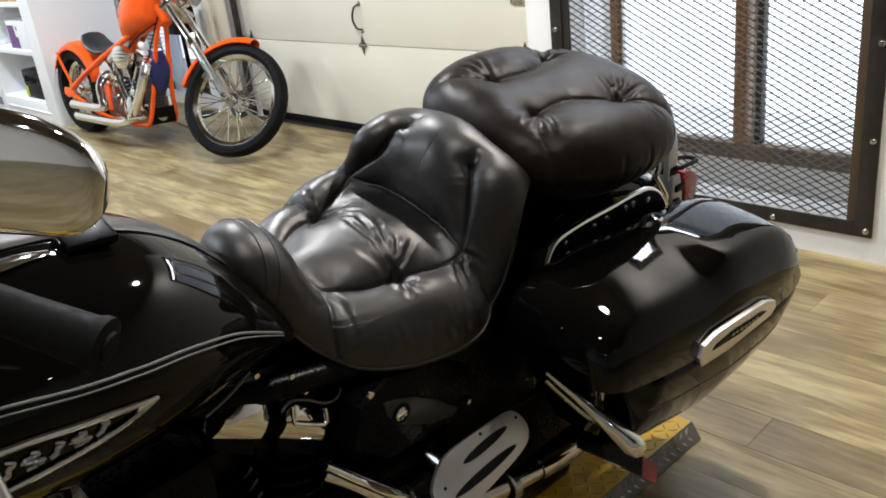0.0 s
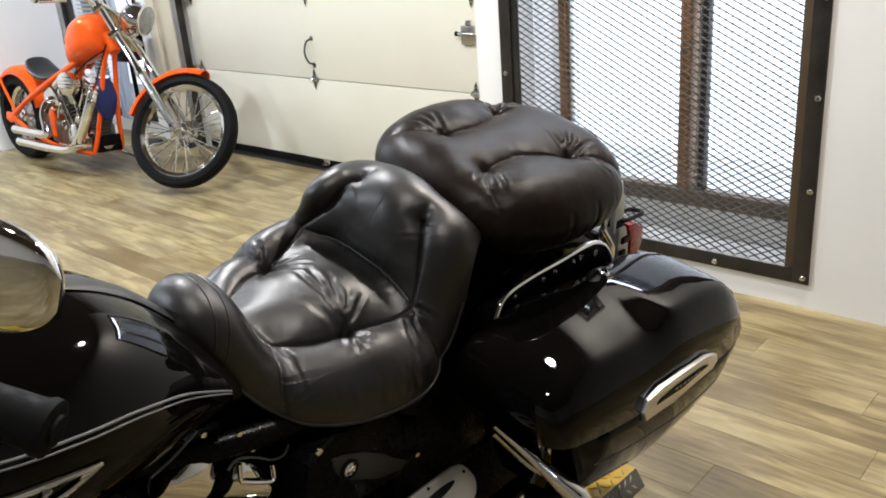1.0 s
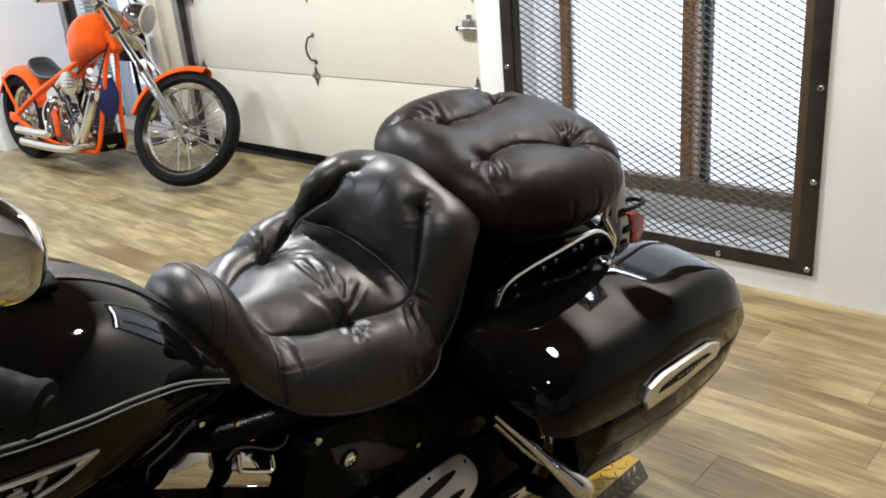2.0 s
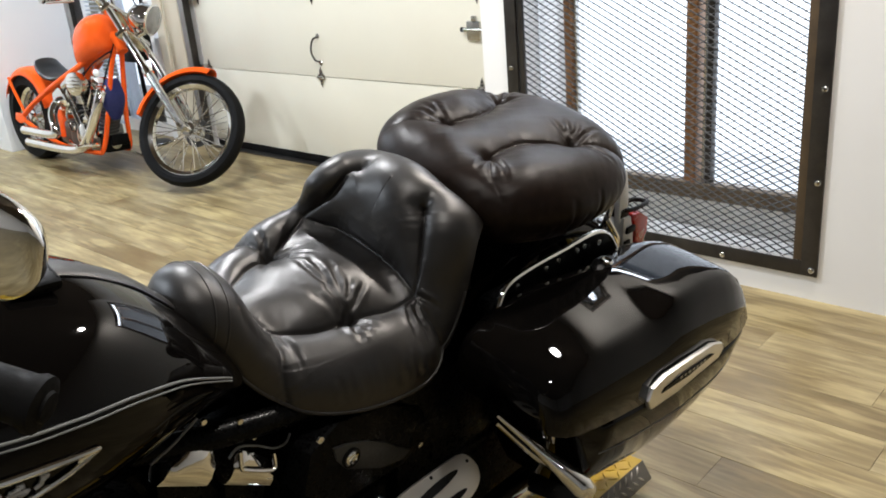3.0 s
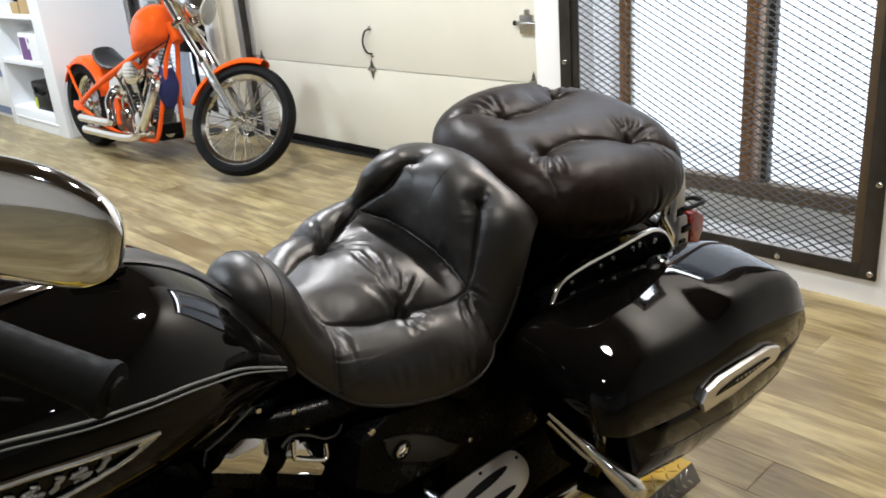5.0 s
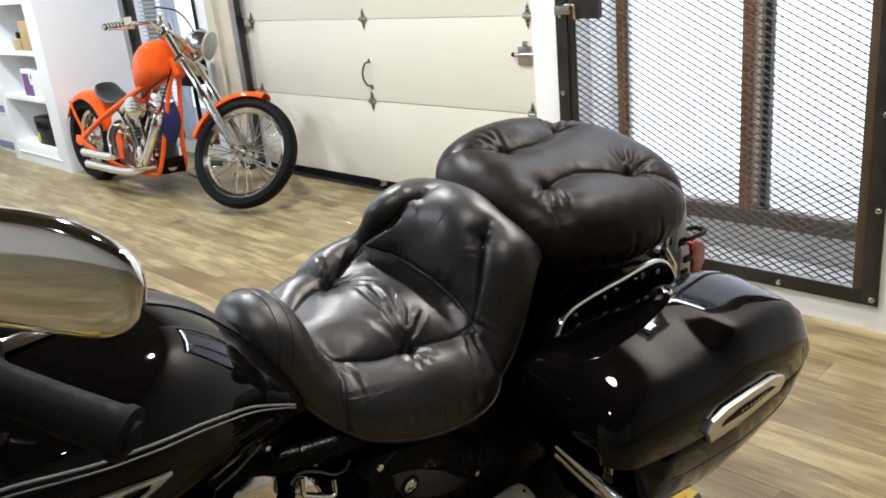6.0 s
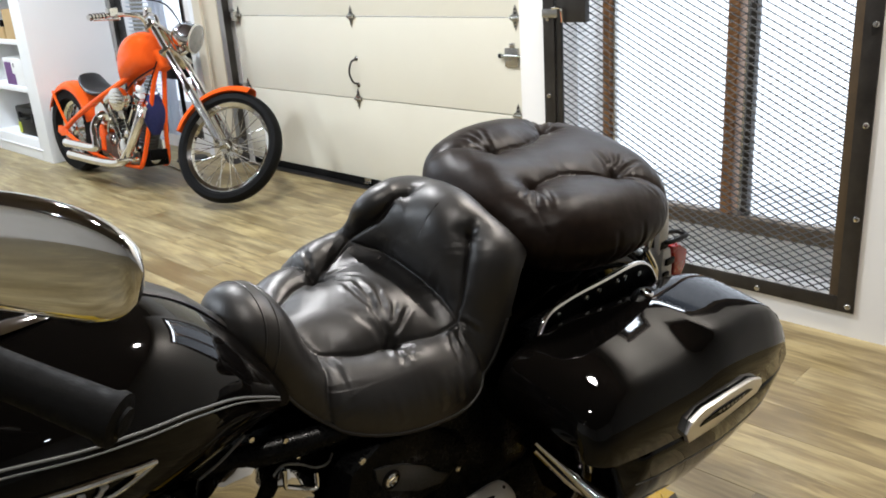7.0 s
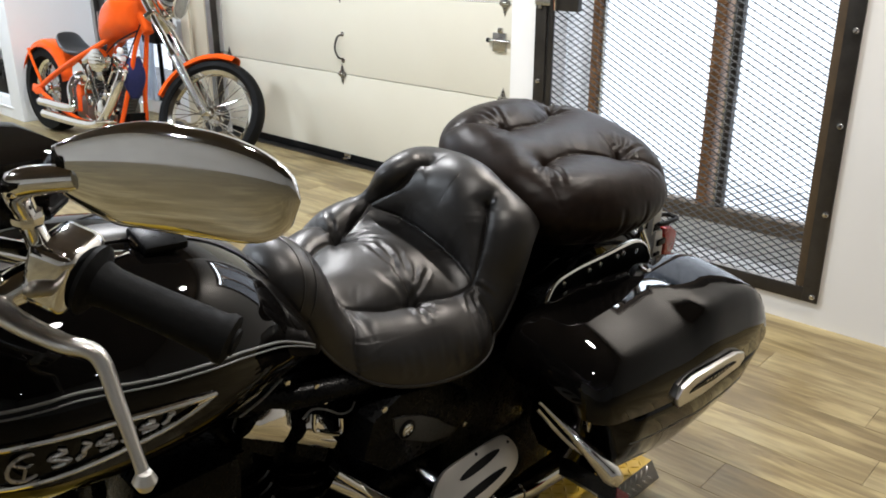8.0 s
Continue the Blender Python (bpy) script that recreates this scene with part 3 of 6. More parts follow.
carton("banded_carton", "white carton with a blue-grey band on the floor", (2.55, 8.22, 0.0), (2.95, 8.75, 0.34), WHITEPLASTIC, ((8.225, 8.745, 0.03, 0.10, BLUEPRINT),))
carton("banded_carton", "white carton with a blue-grey band stacked on another", (2.55, 8.24, 0.345), (2.95, 8.75, 0.66), WHITEPLASTIC, ((8.245, 8.745, 0.375, 0.44, BLUEPRINT),))
g = thing("gadget", "small black gadget on top of a cardboard box", "gadget", (2.58, 7.49, 1.034))
part("gadget_body", box((-0.05, -0.05, 0), (0.04, 0.05, 0.055), 0.012), PLASTIC, g)
part("gadget_lens", lathe([(0.025, 0), (0.027, 0.02), (0.02, 0.022), (0.0, 0.02)], pose(-0.05, 0, 0.03, 0, -90, 0), 16), PLASTIC, g)
g = thing("black_case", "black case standing behind the printed carton", "case", (2.66, 7.19, 0.796))
part("case_body", box((-0.06, -0.06, 0), (0.06, 0.06, 0.06), 0.012), PLASTIC, g)
part("case_handle", tube([(0, -0.03, 0.058), (0, -0.025, 0.08), (0, 0.025, 0.08), (0, 0.03, 0.058)], 0.005, 8), PLASTIC, g)


# ---- tufted leather ----
def along(points, n=14):
    return np.array([tuple(p) for p in smooth_line(points, n)])


def near_line(v, line):
    """Distance of many points to a polyline, and how far along it (0 to 1) the nearest place lies."""
    best, where = np.full(len(v), 9.0), np.zeros(len(v))
    for i in range(len(line) - 1):
        a, d = line[i], line[i + 1] - line[i]
        k = np.clip(((v - a) @ d) / max(d @ d, 1e-12), 0, 1)
        e = np.linalg.norm(v - a - k[:, None] * d, axis=1)
        closer = e < best
        best[closer], where[closer] = e[closer], (i + k[closer]) / (len(line) - 1)
    return best, where


def crumple(p, size, amount):
    """Slow unevenness of hand-stuffed leather."""
    a = p / size
    return amount * (np.sin(a[:, 0] * 1.3 + 1.7 * np.sin(a[:, 1] * 0.9 + 0.4)) * np.sin(a[:, 1] * 1.1 + 1.3 * np.sin(a[:, 2] * 1.2)) + 0.5 * np.sin(a[:, 0] * 2.9 + a[:, 2] * 2.3 + 1.9) * np.sin(a[:, 1] * 3.1 - a[:, 0]))


def tufted(grid, puff, soft, seams, buttons, folds, ring=False, free=None):
    """A stuffed skin: the smooth form of the grid swells between its seams and sinks at its buttons.
    seams: (points, weight at start, weight at end); folds: (start, end, depth, width)."""
    nu, nv = grid.shape[:2]
    du = np.gradient(grid, axis=0)
    dv = (np.roll(grid, -1, 1) - np.roll(grid, 1, 1)) if ring else np.gradient(grid, axis=1)
    nor = np.cross(du, dv).reshape(-1, 3)
    nor /= np.maximum(np.linalg.norm(nor, axis=1), 1e-9)[:, None]
    v = grid.reshape(-1, 3)
    snap = lambda line: v[[int(np.argmin(((v - p) ** 2).sum(1))) for p in line]]
    pull, groove = np.zeros(len(v)), np.zeros(len(v))
    for pts, w0, w1 in seams:
        d, where = near_line(v, snap(along(pts)))
        pull = 1 - (1 - pull) * (1 - (w0 + (w1 - w0) * where) * np.exp(-d / soft))
        groove = np.maximum(groove, 0.0035 * (w0 + (w1 - w0) * where) * np.exp(-((d / 0.0036) ** 2)))
    lift = puff * (1 - pull) - groove
    for c, deep, wide in buttons:
        d = np.linalg.norm(v - snap([np.array(c)])[0], axis=1)
        lift -= deep * np.exp(-((d / wide) ** 2)) + 0.35 * deep * np.exp(-((d / (2.6 * wide)) ** 2))
    for a, b, deep, wide in folds:
        mid = [(p + q) / 2 + 0.06 * (q - p) for p, q in ((np.array(a), np.array(b)),)][0]
        d, where = near_line(v, snap(along([a, mid, b], 8)))
        fade = np.clip(np.minimum(where / 0.16, (1 - where) / 0.6), 0, 1)
        lift -= deep * fade * (np.exp(-((d / wide) ** 2)) - 0.55 * np.exp(-(((d - 1.9 * wide) / wide) ** 2)))
    lift += crumple(v, 0.036, 0.0007) + crumple(v + 0.2, 0.012, 0.00012)
    if free is not None:
        lift *= free.reshape(-1)
    v = v + lift[:, None] * nor
    i, j = np.meshgrid(np.arange(nu - 1), np.arange(nv if ring else nv - 1), indexing="ij")
    k = (j + 1) % nv
    faces = np.stack((i * nv + j, (i + 1) * nv + j, (i + 1) * nv + k, i * nv + k), -1).reshape(-1, 4)
    me = bpy.data.meshes.new("skin")
    me.from_pydata(v.tolist(), [], faces.tolist())
    bm = bmesh.new()
    bm.from_mesh(me)
    bpy.data.meshes.remove(me)
    return bm, v.reshape(nu, nv, 3)


# ---- black touring motorcycle ----
# Its own axes: x to the rear, y to its right, z up.
def mirrored(points):
    return points + [(x, -y) for x, y in reversed(points) if abs(y) > 1e-6]


def touring_motorcycle():
    t = thing("touring_motorcycle", "black touring motorcycle with tufted black leather seats and chrome trim", "motorcycle", (0.9, 1.333, 0.0), -2, rx=7)

    # both seats sit square to the bike's true lean on its stand
    SEAT = Matrix.Translation((0, 0, 0.85)) @ pose(0, 0, 0, 7, 0, -2).inverted() @ pose(0, 0, 0, 17, 0, -2) @ Matrix.Translation((0, 0, -0.85))

    # driver's bucket seat, lofted along its spine: lipped nose, pan with thigh bolsters, arched back
    # station: spine x, z; half width; depth to the hem; boxiness; bolster rise; direction of the depth (x, z)
    spine = [
        (-0.262, 0.848, 0.030, 0.030, 0.95, 0.0, 0.10, -1.0),
        (-0.265, 0.868, 0.040, 0.040, 0.95, 0.0, 0.10, -1.0),
        (-0.250, 0.880, 0.056, 0.055, 0.95, 0.0, 0.05, -1.0),
        (-0.220, 0.868, 0.080, 0.080, 0.95, 0.0, 0.0, -1.0),
        (-0.184, 0.826, 0.112, 0.092, 0.95, 0.0, 0.0, -1.0),
        (-0.135, 0.790, 0.150, 0.095, 0.95, 0.004, 0.0, -1.0),
        (-0.060, 0.786, 0.188, 0.108, 0.96, 0.014, 0.0, -1.0),
        (0.020, 0.790, 0.208, 0.118, 0.92, 0.026, 0.0, -1.0),
        (0.088, 0.794, 0.206, 0.125, 0.90, 0.040, 0.10, -1.0),
        (0.126, 0.818, 0.184, 0.116, 0.86, 0.046, 0.40, -0.9),
        (0.155, 0.866, 0.162, 0.095, 0.90, 0.042, 0.70, -0.7),
        (0.178, 0.916, 0.144, 0.082, 0.94, 0.026, 0.80, -0.6),
        (0.204, 0.940, 0.132, 0.076, 0.95, 0.002, 0.70, -0.70),
        (0.234, 0.936, 0.130, 0.080, 0.95, 0.0, 0.40, -0.9),
        (0.250, 0.890, 0.138, 0.080, 0.90, 0.0, 0.10, -1.0),
        (0.254, 0.790, 0.150, 0.060, 0.85, 0.0, 0.0, -1.0),
    ]
    nu, nv = 360, 320
    fine_at = np.linspace(0, len(spine) - 1, nu)
    def column(k):
        line = np.array([p.x for p in smooth_line([(row[k], 0, 0) for row in spine], 20)])
        return np.interp(fine_at, np.linspace(0, len(spine) - 1, len(line)), line)
    sx, sz, wide, deep, boxy, rise, dx, dz = (column(k)[:, None] for k in range(8))
    ln = np.sqrt(dx * dx + dz * dz)
    dx, dz = dx / ln, dz / ln

    def section(th):
        si, co = np.sin(th), np.cos(th)
        y = wide * np.sign(si) * np.abs(si) ** boxy
        fall = deep * (1 - np.sign(co) * np.abs(co) ** boxy) - rise * np.where(y > 0, 2.05, 0.62) * np.exp(-((np.abs(y) - 0.88 * wide) / 0.058) ** 2) * np.clip(co * 5 + 1, 0, 1)
        return np.stack((sx + dx * fall, y + 0 * fall, sz + dz * fall), -1)
    th = np.linspace(radians(-93), radians(93), nv)[None, :]
    form = section(th)
    both = lambda pts: (pts, [(x, -y, z) for x, y, z in pts])
    BT, CN, FC, TK = (-0.008, 0.115, 0.788), (0.107, 0.155, 0.813), (-0.132, 0.074, 0.80), (0.178, 0.084, 0.947)
    seams = []
    for pts, w0, w1 in (
            ([FC, (-0.07, 0.108, 0.80), BT, (0.055, 0.135, 0.80), CN], 1.0, 1.0),
            ([CN, (0.143, 0.120, 0.875), TK], 1.0, 1.0),
            ([CN, (0.130, 0.205, 0.770), (0.150, 0.225, 0.70)], 1.0, 0.35),
            ([FC, (-0.158, 0.130, 0.75), (-0.170, 0.165, 0.70)], 0.9, 0.3)):
        for side in both(pts):
            seams.append((side, w0, w1))
    seams.append(([(CN[0], -CN[1], CN[2]), (0.118, -0.08, 0.825), (0.121, 0.0, 0.83), (0.118, 0.08, 0.825), CN], 1.0, 1.0))
    seams.append(([(FC[0], -FC[1], FC[2]), (-0.150, 0.0, 0.805), FC], 0.9, 0.9))
    seams.append(([BT, (-0.024, 0.175, 0.80), (-0.035, 0.215, 0.76)], 1.0, 0.6))
    buttons = [(side[0], 0.014, 0.013) for p in (BT, ) for side in both([p])] + [(side[0], 0.004, 0.012) for p in (CN, TK) for side in both([p])]
    folds = []
    for tip, d, w in (((0.065, -0.075, 0.8), 0.0040, 0.0050), ((0.048, -0.052, 0.8), 0.0042, 0.0050), ((0.045, 0.005, 0.8), 0.0040, 0.0050), ((0.025, 0.045, 0.8), 0.0042, 0.0055), ((0.002, 0.060, 0.8), 0.0040, 0.0055), ((-0.050, -0.010, 0.8), 0.0022, 0.0070),
                      ((-0.030, -0.190, 0.8), 0.0040, 0.0050), ((-0.004, -0.185, 0.8), 0.0044, 0.0050), ((0.016, -0.178, 0.8), 0.0036, 0.0050)):
        folds.append(((-0.007, -0.113, 0.79), tip, d, w))
    for tip, d, w in (((0.045, 0.040, 0.8), 0.0034, 0.0055), ((0.020, 0.030, 0.8), 0.0034, 0.0055), ((0.055, 0.090, 0.8), 0.0030, 0.0050), ((-0.060, 0.060, 0.8), 0.0026, 0.006), ((0.020, 0.185, 0.8), 0.0034, 0.005)):
        folds.append(((-0.012, 0.118, 0.79), tip, d, w))
    for a, tip, d, w in (((0.104, -0.170, 0.81), (0.105, -0.225, 0.74), 0.0042, 0.0050), ((0.110, -0.160, 0.82), (0.155, -0.205, 0.78), 0.0040, 0.0050), ((0.090, -0.170, 0.81), (0.075, -0.222, 0.75), 0.0030, 0.0050),
                         ((-0.122, -0.080, 0.80), (-0.135, -0.165, 0.73), 0.0026, 0.0065),
                         ((0.10, 0.168, 0.81), (0.088, 0.225, 0.77), 0.0045, 0.0055), ((0.115, 0.170, 0.83), (0.135, 0.215, 0.80), 0.0040, 0.0055), ((0.172, -0.090, 0.94), (0.215, -0.075, 0.96), 0.0020, 0.006), ((0.172, 0.090, 0.94), (0.212, 0.070, 0.96), 0.0024, 0.006)):
        folds.append((a, tip, d, w))
    for k in range(8):
        x = -0.095 + 0.026 * k + 0.009 * math.sin(5.1 * k)
        folds.append(((x + 0.006, -0.225, 0.70), (x, -0.205, 0.76 + 0.012 * math.sin(2.7 * k)), 0.0016 + 0.0006 * math.sin(2.3 * k), 0.0055))
    free = np.clip((np.cos(th) + 0.45) / 0.35, 0, 1) * np.ones((nu, 1))
    bm, skin = tufted(form, 0.036, 0.030, seams, buttons, folds, False, free)
    seat = part("driver_seat", turned(bm, SEAT), LEATHER, t, "tufted black leather bucket seat", "all")
    low = 3
    for col in (low, nv - 1 - low):
        hem = [tuple(skin[i, col]) for i in range(17, 240, 7)]
        sub(seat, "seat_welt", turned(tube(hem, 0.0036, 8, None, 2), SEAT), LEATHER)
    for row in (55, 66):
        lip = [tuple(skin[row, j]) for j in range(low + 4, nv - low - 4, 6)]
        sub(seat, "lip_stitch", turned(tube(lip, 0.0016, 6, None, 2), SEAT), LEATHER)
    # lower seat sides in a darker material than the leather: shade put into colour
    for s in (-1, 1):
        under = np.linspace(radians(90), radians(150), 16)[None, :] * s
        bm = tufted(section(under)[:264], 0.018, 0.026, [], [], [])[0]
        sub(seat, "seat_skirt", turned(bm, SEAT), PLASTIC, "seat underside, blackened to stand in for shade", "all")
    pan = [(-0.20, 0.0), (-0.18, 0.06), (-0.12, 0.11), (0.0, 0.15), (0.15, 0.15), (0.20, 0.12), (0.22, 0.0)]
    outline = [(p.x, p.y) for p in smooth_line([(*p, 0) for p in mirrored(pan)] + [(*pan[0], 0)], 5)[:-1]]
    part("seat_base", turned(prism(outline, 0.56, 0.735, "z", 0.012), SEAT), PLASTIC, t)

    # passenger cushion: a thick round pad with a rolled rim and four deep buttons
    pc = (0.507, -0.004)
    profile = smooth_line([(0.0, 0, 0.972), (0.07, 0, 0.972), (0.135, 0, 0.972), (0.180, 0, 0.966), (0.212, 0, 0.948), (0.229, 0, 0.920), (0.225, 0, 0.893), (0.205, 0, 0.866), (0.178, 0, 0.846), (0.158, 0, 0.80)], 12)
    step = np.linspace(0, len(profile) - 1, 130)
    rr = np.interp(step, range(len(profile)), [max(p.x, 0.0004) for p in profile])[:, None]
    rz = np.interp(step, range(len(profile)), [p.z for p in profile])[:, None]
    an = np.linspace(0, 2 * math.pi, 341)[None, :-1]
    shape = 1 + 0.035 * np.cos(4 * an) * -1
    form = np.stack((pc[0] + 1.04 * rr * shape * np.cos(an), pc[1] + 1.02 * rr * shape * np.sin(an), rz + 0 * an), -1)
    FL, RL, FR, RR = (0.383, -0.060, 0.970), (0.583, -0.117, 0.970), (0.422, 0.092, 0.970), (0.616, 0.114, 0.970)
    seams = [([FL, (0.475, -0.062, 0.970), RL], 1.0, 1.0), ([FR, (0.52, 0.078, 0.970), RR], 1.0, 1.0),
             ([RL, (0.625, -0.150, 0.95), (0.672, -0.180, 0.92)], 1.0, 0.3), ([FL, (0.335, -0.115, 0.95), (0.330, -0.165, 0.92)], 0.7, 0.1),
             ([FR, (0.375, 0.125, 0.96), (0.335, 0.155, 0.93)], 0.9, 0.15), ([RR, (0.655, 0.165, 0.95), (0.68, 0.19, 0.92)], 1.0, 0.4)]
    buttons = [(b, 0.012, 0.013) for b in (FL, RL, FR, RR)]
    folds = []
    for b, tips in ((FL, ((0.330, -0.085), (0.352, -0.140))),
                    (RL, ((0.655, -0.075), (0.640, -0.045), (0.610, -0.030), (0.665, -0.110), (0.600, -0.190))),
                    (FR, ((0.43, 0.165), (0.40, 0.155), (0.455, 0.160), (0.375, 0.085))),
                    (RR, ((0.69, 0.130), (0.675, 0.165), (0.63, 0.195), (0.60, 0.185), (0.655, 0.085)))):
        for tip in tips:
            r = math.hypot(tip[0] - pc[0], tip[1] - pc[1])
            folds.append((b, (*tip, interp(r, [(0.12, 0.966), (0.18, 0.955), (0.21, 0.93)])), 0.0034, 0.0052))
    for k in range(26):
        a = -2.75 + 0.104 * k + 0.04 * math.sin(4.1 * k)
        folds.append(((pc[0] + 0.225 * math.cos(a), pc[1] + 0.225 * math.sin(a), 0.872), (pc[0] + 0.222 * math.cos(a + 0.03), pc[1] + 0.222 * math.sin(a + 0.03), 0.925 + 0.012 * math.sin(1.7 * k)), 0.0022 + 0.0010 * math.sin(3.3 * k), 0.0055))
    free = np.clip((rz - 0.80) / 0.045, 0, 1) * np.ones((1, 340))
    bm, skin = tufted(form, 0.025, 0.034, seams, buttons, folds, True, free)
    pad = part("passenger_seat", turned(bm, SEAT), LEATHER_PAD, t, "tufted brown-black leather passenger cushion", "all")
    welt = [(pc[0] + 0.183 * math.cos(a), pc[1] + 0.180 * math.sin(a), 0.846) for a in np.linspace(0, 2 * math.pi, 48)]
    sub(pad, "seat_welt", turned(tube(welt, 0.0045, 8, None, 1), SEAT), LEATHER_PAD)
    rings = []
    for z, k in ((0.66, 0.10), (0.74, 0.125), (0.80, 0.140), (0.84, 0.145)):
        rings.append([(pc[0] - 0.02 + k * 1.15 * math.cos(a), k * math.sin(a), z) for a in np.linspace(0, 2 * math.pi, 33)[:-1]])
    part("passenger_seat_base", loft(rings), PLASTIC, t, "black base under the passenger seat", "all")

    # fuel tank: rounded teardrop over the frame
    rows = [(-0.86, 0.06, 0.90, 0.74), (-0.82, 0.15, 0.965, 0.71), (-0.74, 0.21, 1.005, 0.697), (-0.62, 0.232, 1.018, 0.694), (-0.52, 0.228, 1.008, 0.698), (-0.43, 0.204, 0.985, 0.704), (-0.36, 0.175, 0.945, 0.712), (-0.30, 0.148, 0.885, 0.722), (-0.25, 0.122, 0.82, 0.726), (-0.215, 0.09, 0.775, 0.722), (-0.19, 0.05, 0.74, 0.715)]
    secs = []
    fine = smooth_line([(r[0], r[1], r[2]) for r in rows], 5)
    fine2 = smooth_line([(r[0], r[3], 0) for r in rows], 5)
    for p, q in zip(fine, fine2):
        x, w, top, bot = p.x, p.y, p.z, q.y
        ring = []
        for k in range(44):
            a = 2 * math.pi * k / 44
            c, s = math.cos(a), math.sin(a)
            yy = w * math.copysign(abs(c) ** 0.8, c)
            zz = (top + bot) / 2 - 0.02 + (top - (top + bot) / 2 + 0.02) * math.copysign(abs(s) ** 0.95, s) if s > 0 else (top + bot) / 2 - 0.02 + ((top + bot) / 2 - 0.02 - bot) * s
            ring.append((x, yy, zz))
        secs.append(ring)
    tank = part("fuel_tank", loft(secs), BLACK, t, "black lacquered fuel tank", "all")
    # twin silver pinstripes along the flank
    stripe_z = [(-0.80, 0.898), (-0.77, 0.904), (-0.72, 0.910), (-0.674, 0.912), (-0.58, 0.900), (-0.52, 0.891), (-0.44, 0.874), (-0.36, 0.843), (-0.285, 0.795), (-0.25, 0.768)]
    stripe_fine = [(p.x, p.y) for p in smooth_line([(a, b, 0) for a, b in stripe_z], 10)]
    wide_at = [(p.x, p.y) for p in fine]
    top_at, low_at = [(p.x, p.z) for p in fine], [(p.x, p.y) for p in fine2]

    def side_y(x, z):
        w, tp, bt = interp(x, wide_at), interp(x, top_at), interp(x, low_at)
        zc = (tp + bt) / 2 - 0.02
        q = min(max((z - zc) / ((tp - zc) if z > zc else (zc - bt)), -0.98), 0.98)
        c = math.sqrt(1 - abs(q) ** (2 / 0.95)) if q > 0 else math.sqrt(1 - q * q)
        return w * c ** 0.8
    for s in (-1, 1):
        for off, r in ((0.0, 0.0021), (-0.0085, 0.0014)):
            pts = []
            for x in np.linspace(-0.79, -0.262, 60):
                z = interp(x, stripe_fine) + off * (1 - 0.5 * smoothstep(-0.4, -0.24, x))
                pts.append((x, s * (side_y(x, z) + 0.0018), z))
            sub(tank, "pinstripe", tube(pts, r, 8, None, 2, 1.0), STRIPE, "silver pinstripe")
    # chrome emblem on the flank: long pointed open frame with raised characters
    upper = [(-0.79, 0.858), (-0.74, 0.866), (-0.653, 0.866), (-0.58, 0.858), (-0.509, 0.845)]
    lower = [(-0.79, 0.800), (-0.70, 0.813), (-0.60, 0.828), (-0.535, 0.838), (-0.509, 0.845)]
    for s in (-1, 1):
        def spot(x, z, lift=0.003):
            return (x, s * (side_y(x, z) + lift), z)
        up = [spot(x, interp(x, upper)) for x in np.linspace(-0.79, -0.509, 14)]
        dn = [spot(x, interp(x, lower)) for x in np.linspace(-0.79, -0.509, 14)]
        em = part("emblem", tube(up, [0.0046] * 10 + [0.0036, 0.003], 8, None, 1), CHROME, t, "open chrome tank emblem")
        sub(em, "emblem_lower_bar", tube(dn, [0.0042] * 10 + [0.0036, 0.003], 8, None, 1), CHROME)
        sub(em, "emblem_front_bar", tube([up[0], (up[0][0] - 0.012, up[0][1], (up[0][2] + dn[0][2]) / 2), dn[0]], 0.0045, 8, None, 4), CHROME)
        sub(em, "emblem_point", prism([(-0.545, interp(-0.545, upper)), (-0.509, 0.845), (-0.545, interp(-0.545, lower)), (-0.536, 0.846)], s * (side_y(-0.53, 0.845) - 0.001), s * (side_y(-0.53, 0.845) + 0.004), "y"), CHROME, "", False)
        for k in range(6):
            x = -0.722 + 0.027 * k
            zc = 0.5 * (interp(x, upper) + interp(x, lower))
            h = 0.0125 - 0.0012 * k
            bend = 0.007 if k % 2 else -0.005
            pts = [spot(x - 0.007, zc - h), spot(x + 0.008 - bend, zc - 0.5 * h), spot(x - 0.004 + bend, zc + 0.1 * h), spot(x + 0.010, zc + 0.6 * h), spot(x + 0.002, zc + h)]
            sub(em, "emblem_shape", tube(pts, [0.0024, 0.0034, 0.0034, 0.0032, 0.0022], 6, None, 4), SILVERPAINT)
        bm = bmesh.new()
        c = Vector(spot(-0.755, 0.832, 0.002))
        tube([c + Vector((0.022 * math.cos(a), 0, 0.018 * math.sin(a))) for a in np.linspace(0, 2 * math.pi, 16)], 0.0026, 6, bm, 1)
        for a in (0.3, 2.4, 4.5):
            tube([c, c + Vector((0.02 * math.cos(a), 0, 0.016 * math.sin(a)))], 0.002, 6, bm, 1)
        sub(em, "emblem_ring", bm, SILVERPAINT)
    # leather belt along the tank's crest, with a filler box
    crest = [(x, -0.01, interp(x, [(r[0], r[2]) for r in rows]) + 0.003) for x in np.linspace(-0.74, -0.25, 16)]
    part("tank_belt", tube(crest, 0.030, 12, None, 3, 0.22), LEATHER, t, "black leather tank belt")
    fb = part("filler_cover", turned(box((-0.034, -0.03, -0.002), (0.034, 0.03, 0.014), 0.007), pose(-0.495, -0.06, 1.006, 12, 4, 0)), PLASTIC, t, "black filler cover on the tank")
    sub(fb, "filler_trim", turned(box((-0.038, -0.012, 0.0), (-0.034, 0.012, 0.010), 0.002), pose(-0.495, -0.06, 1.006, 12, 4, 0)), CHROME)
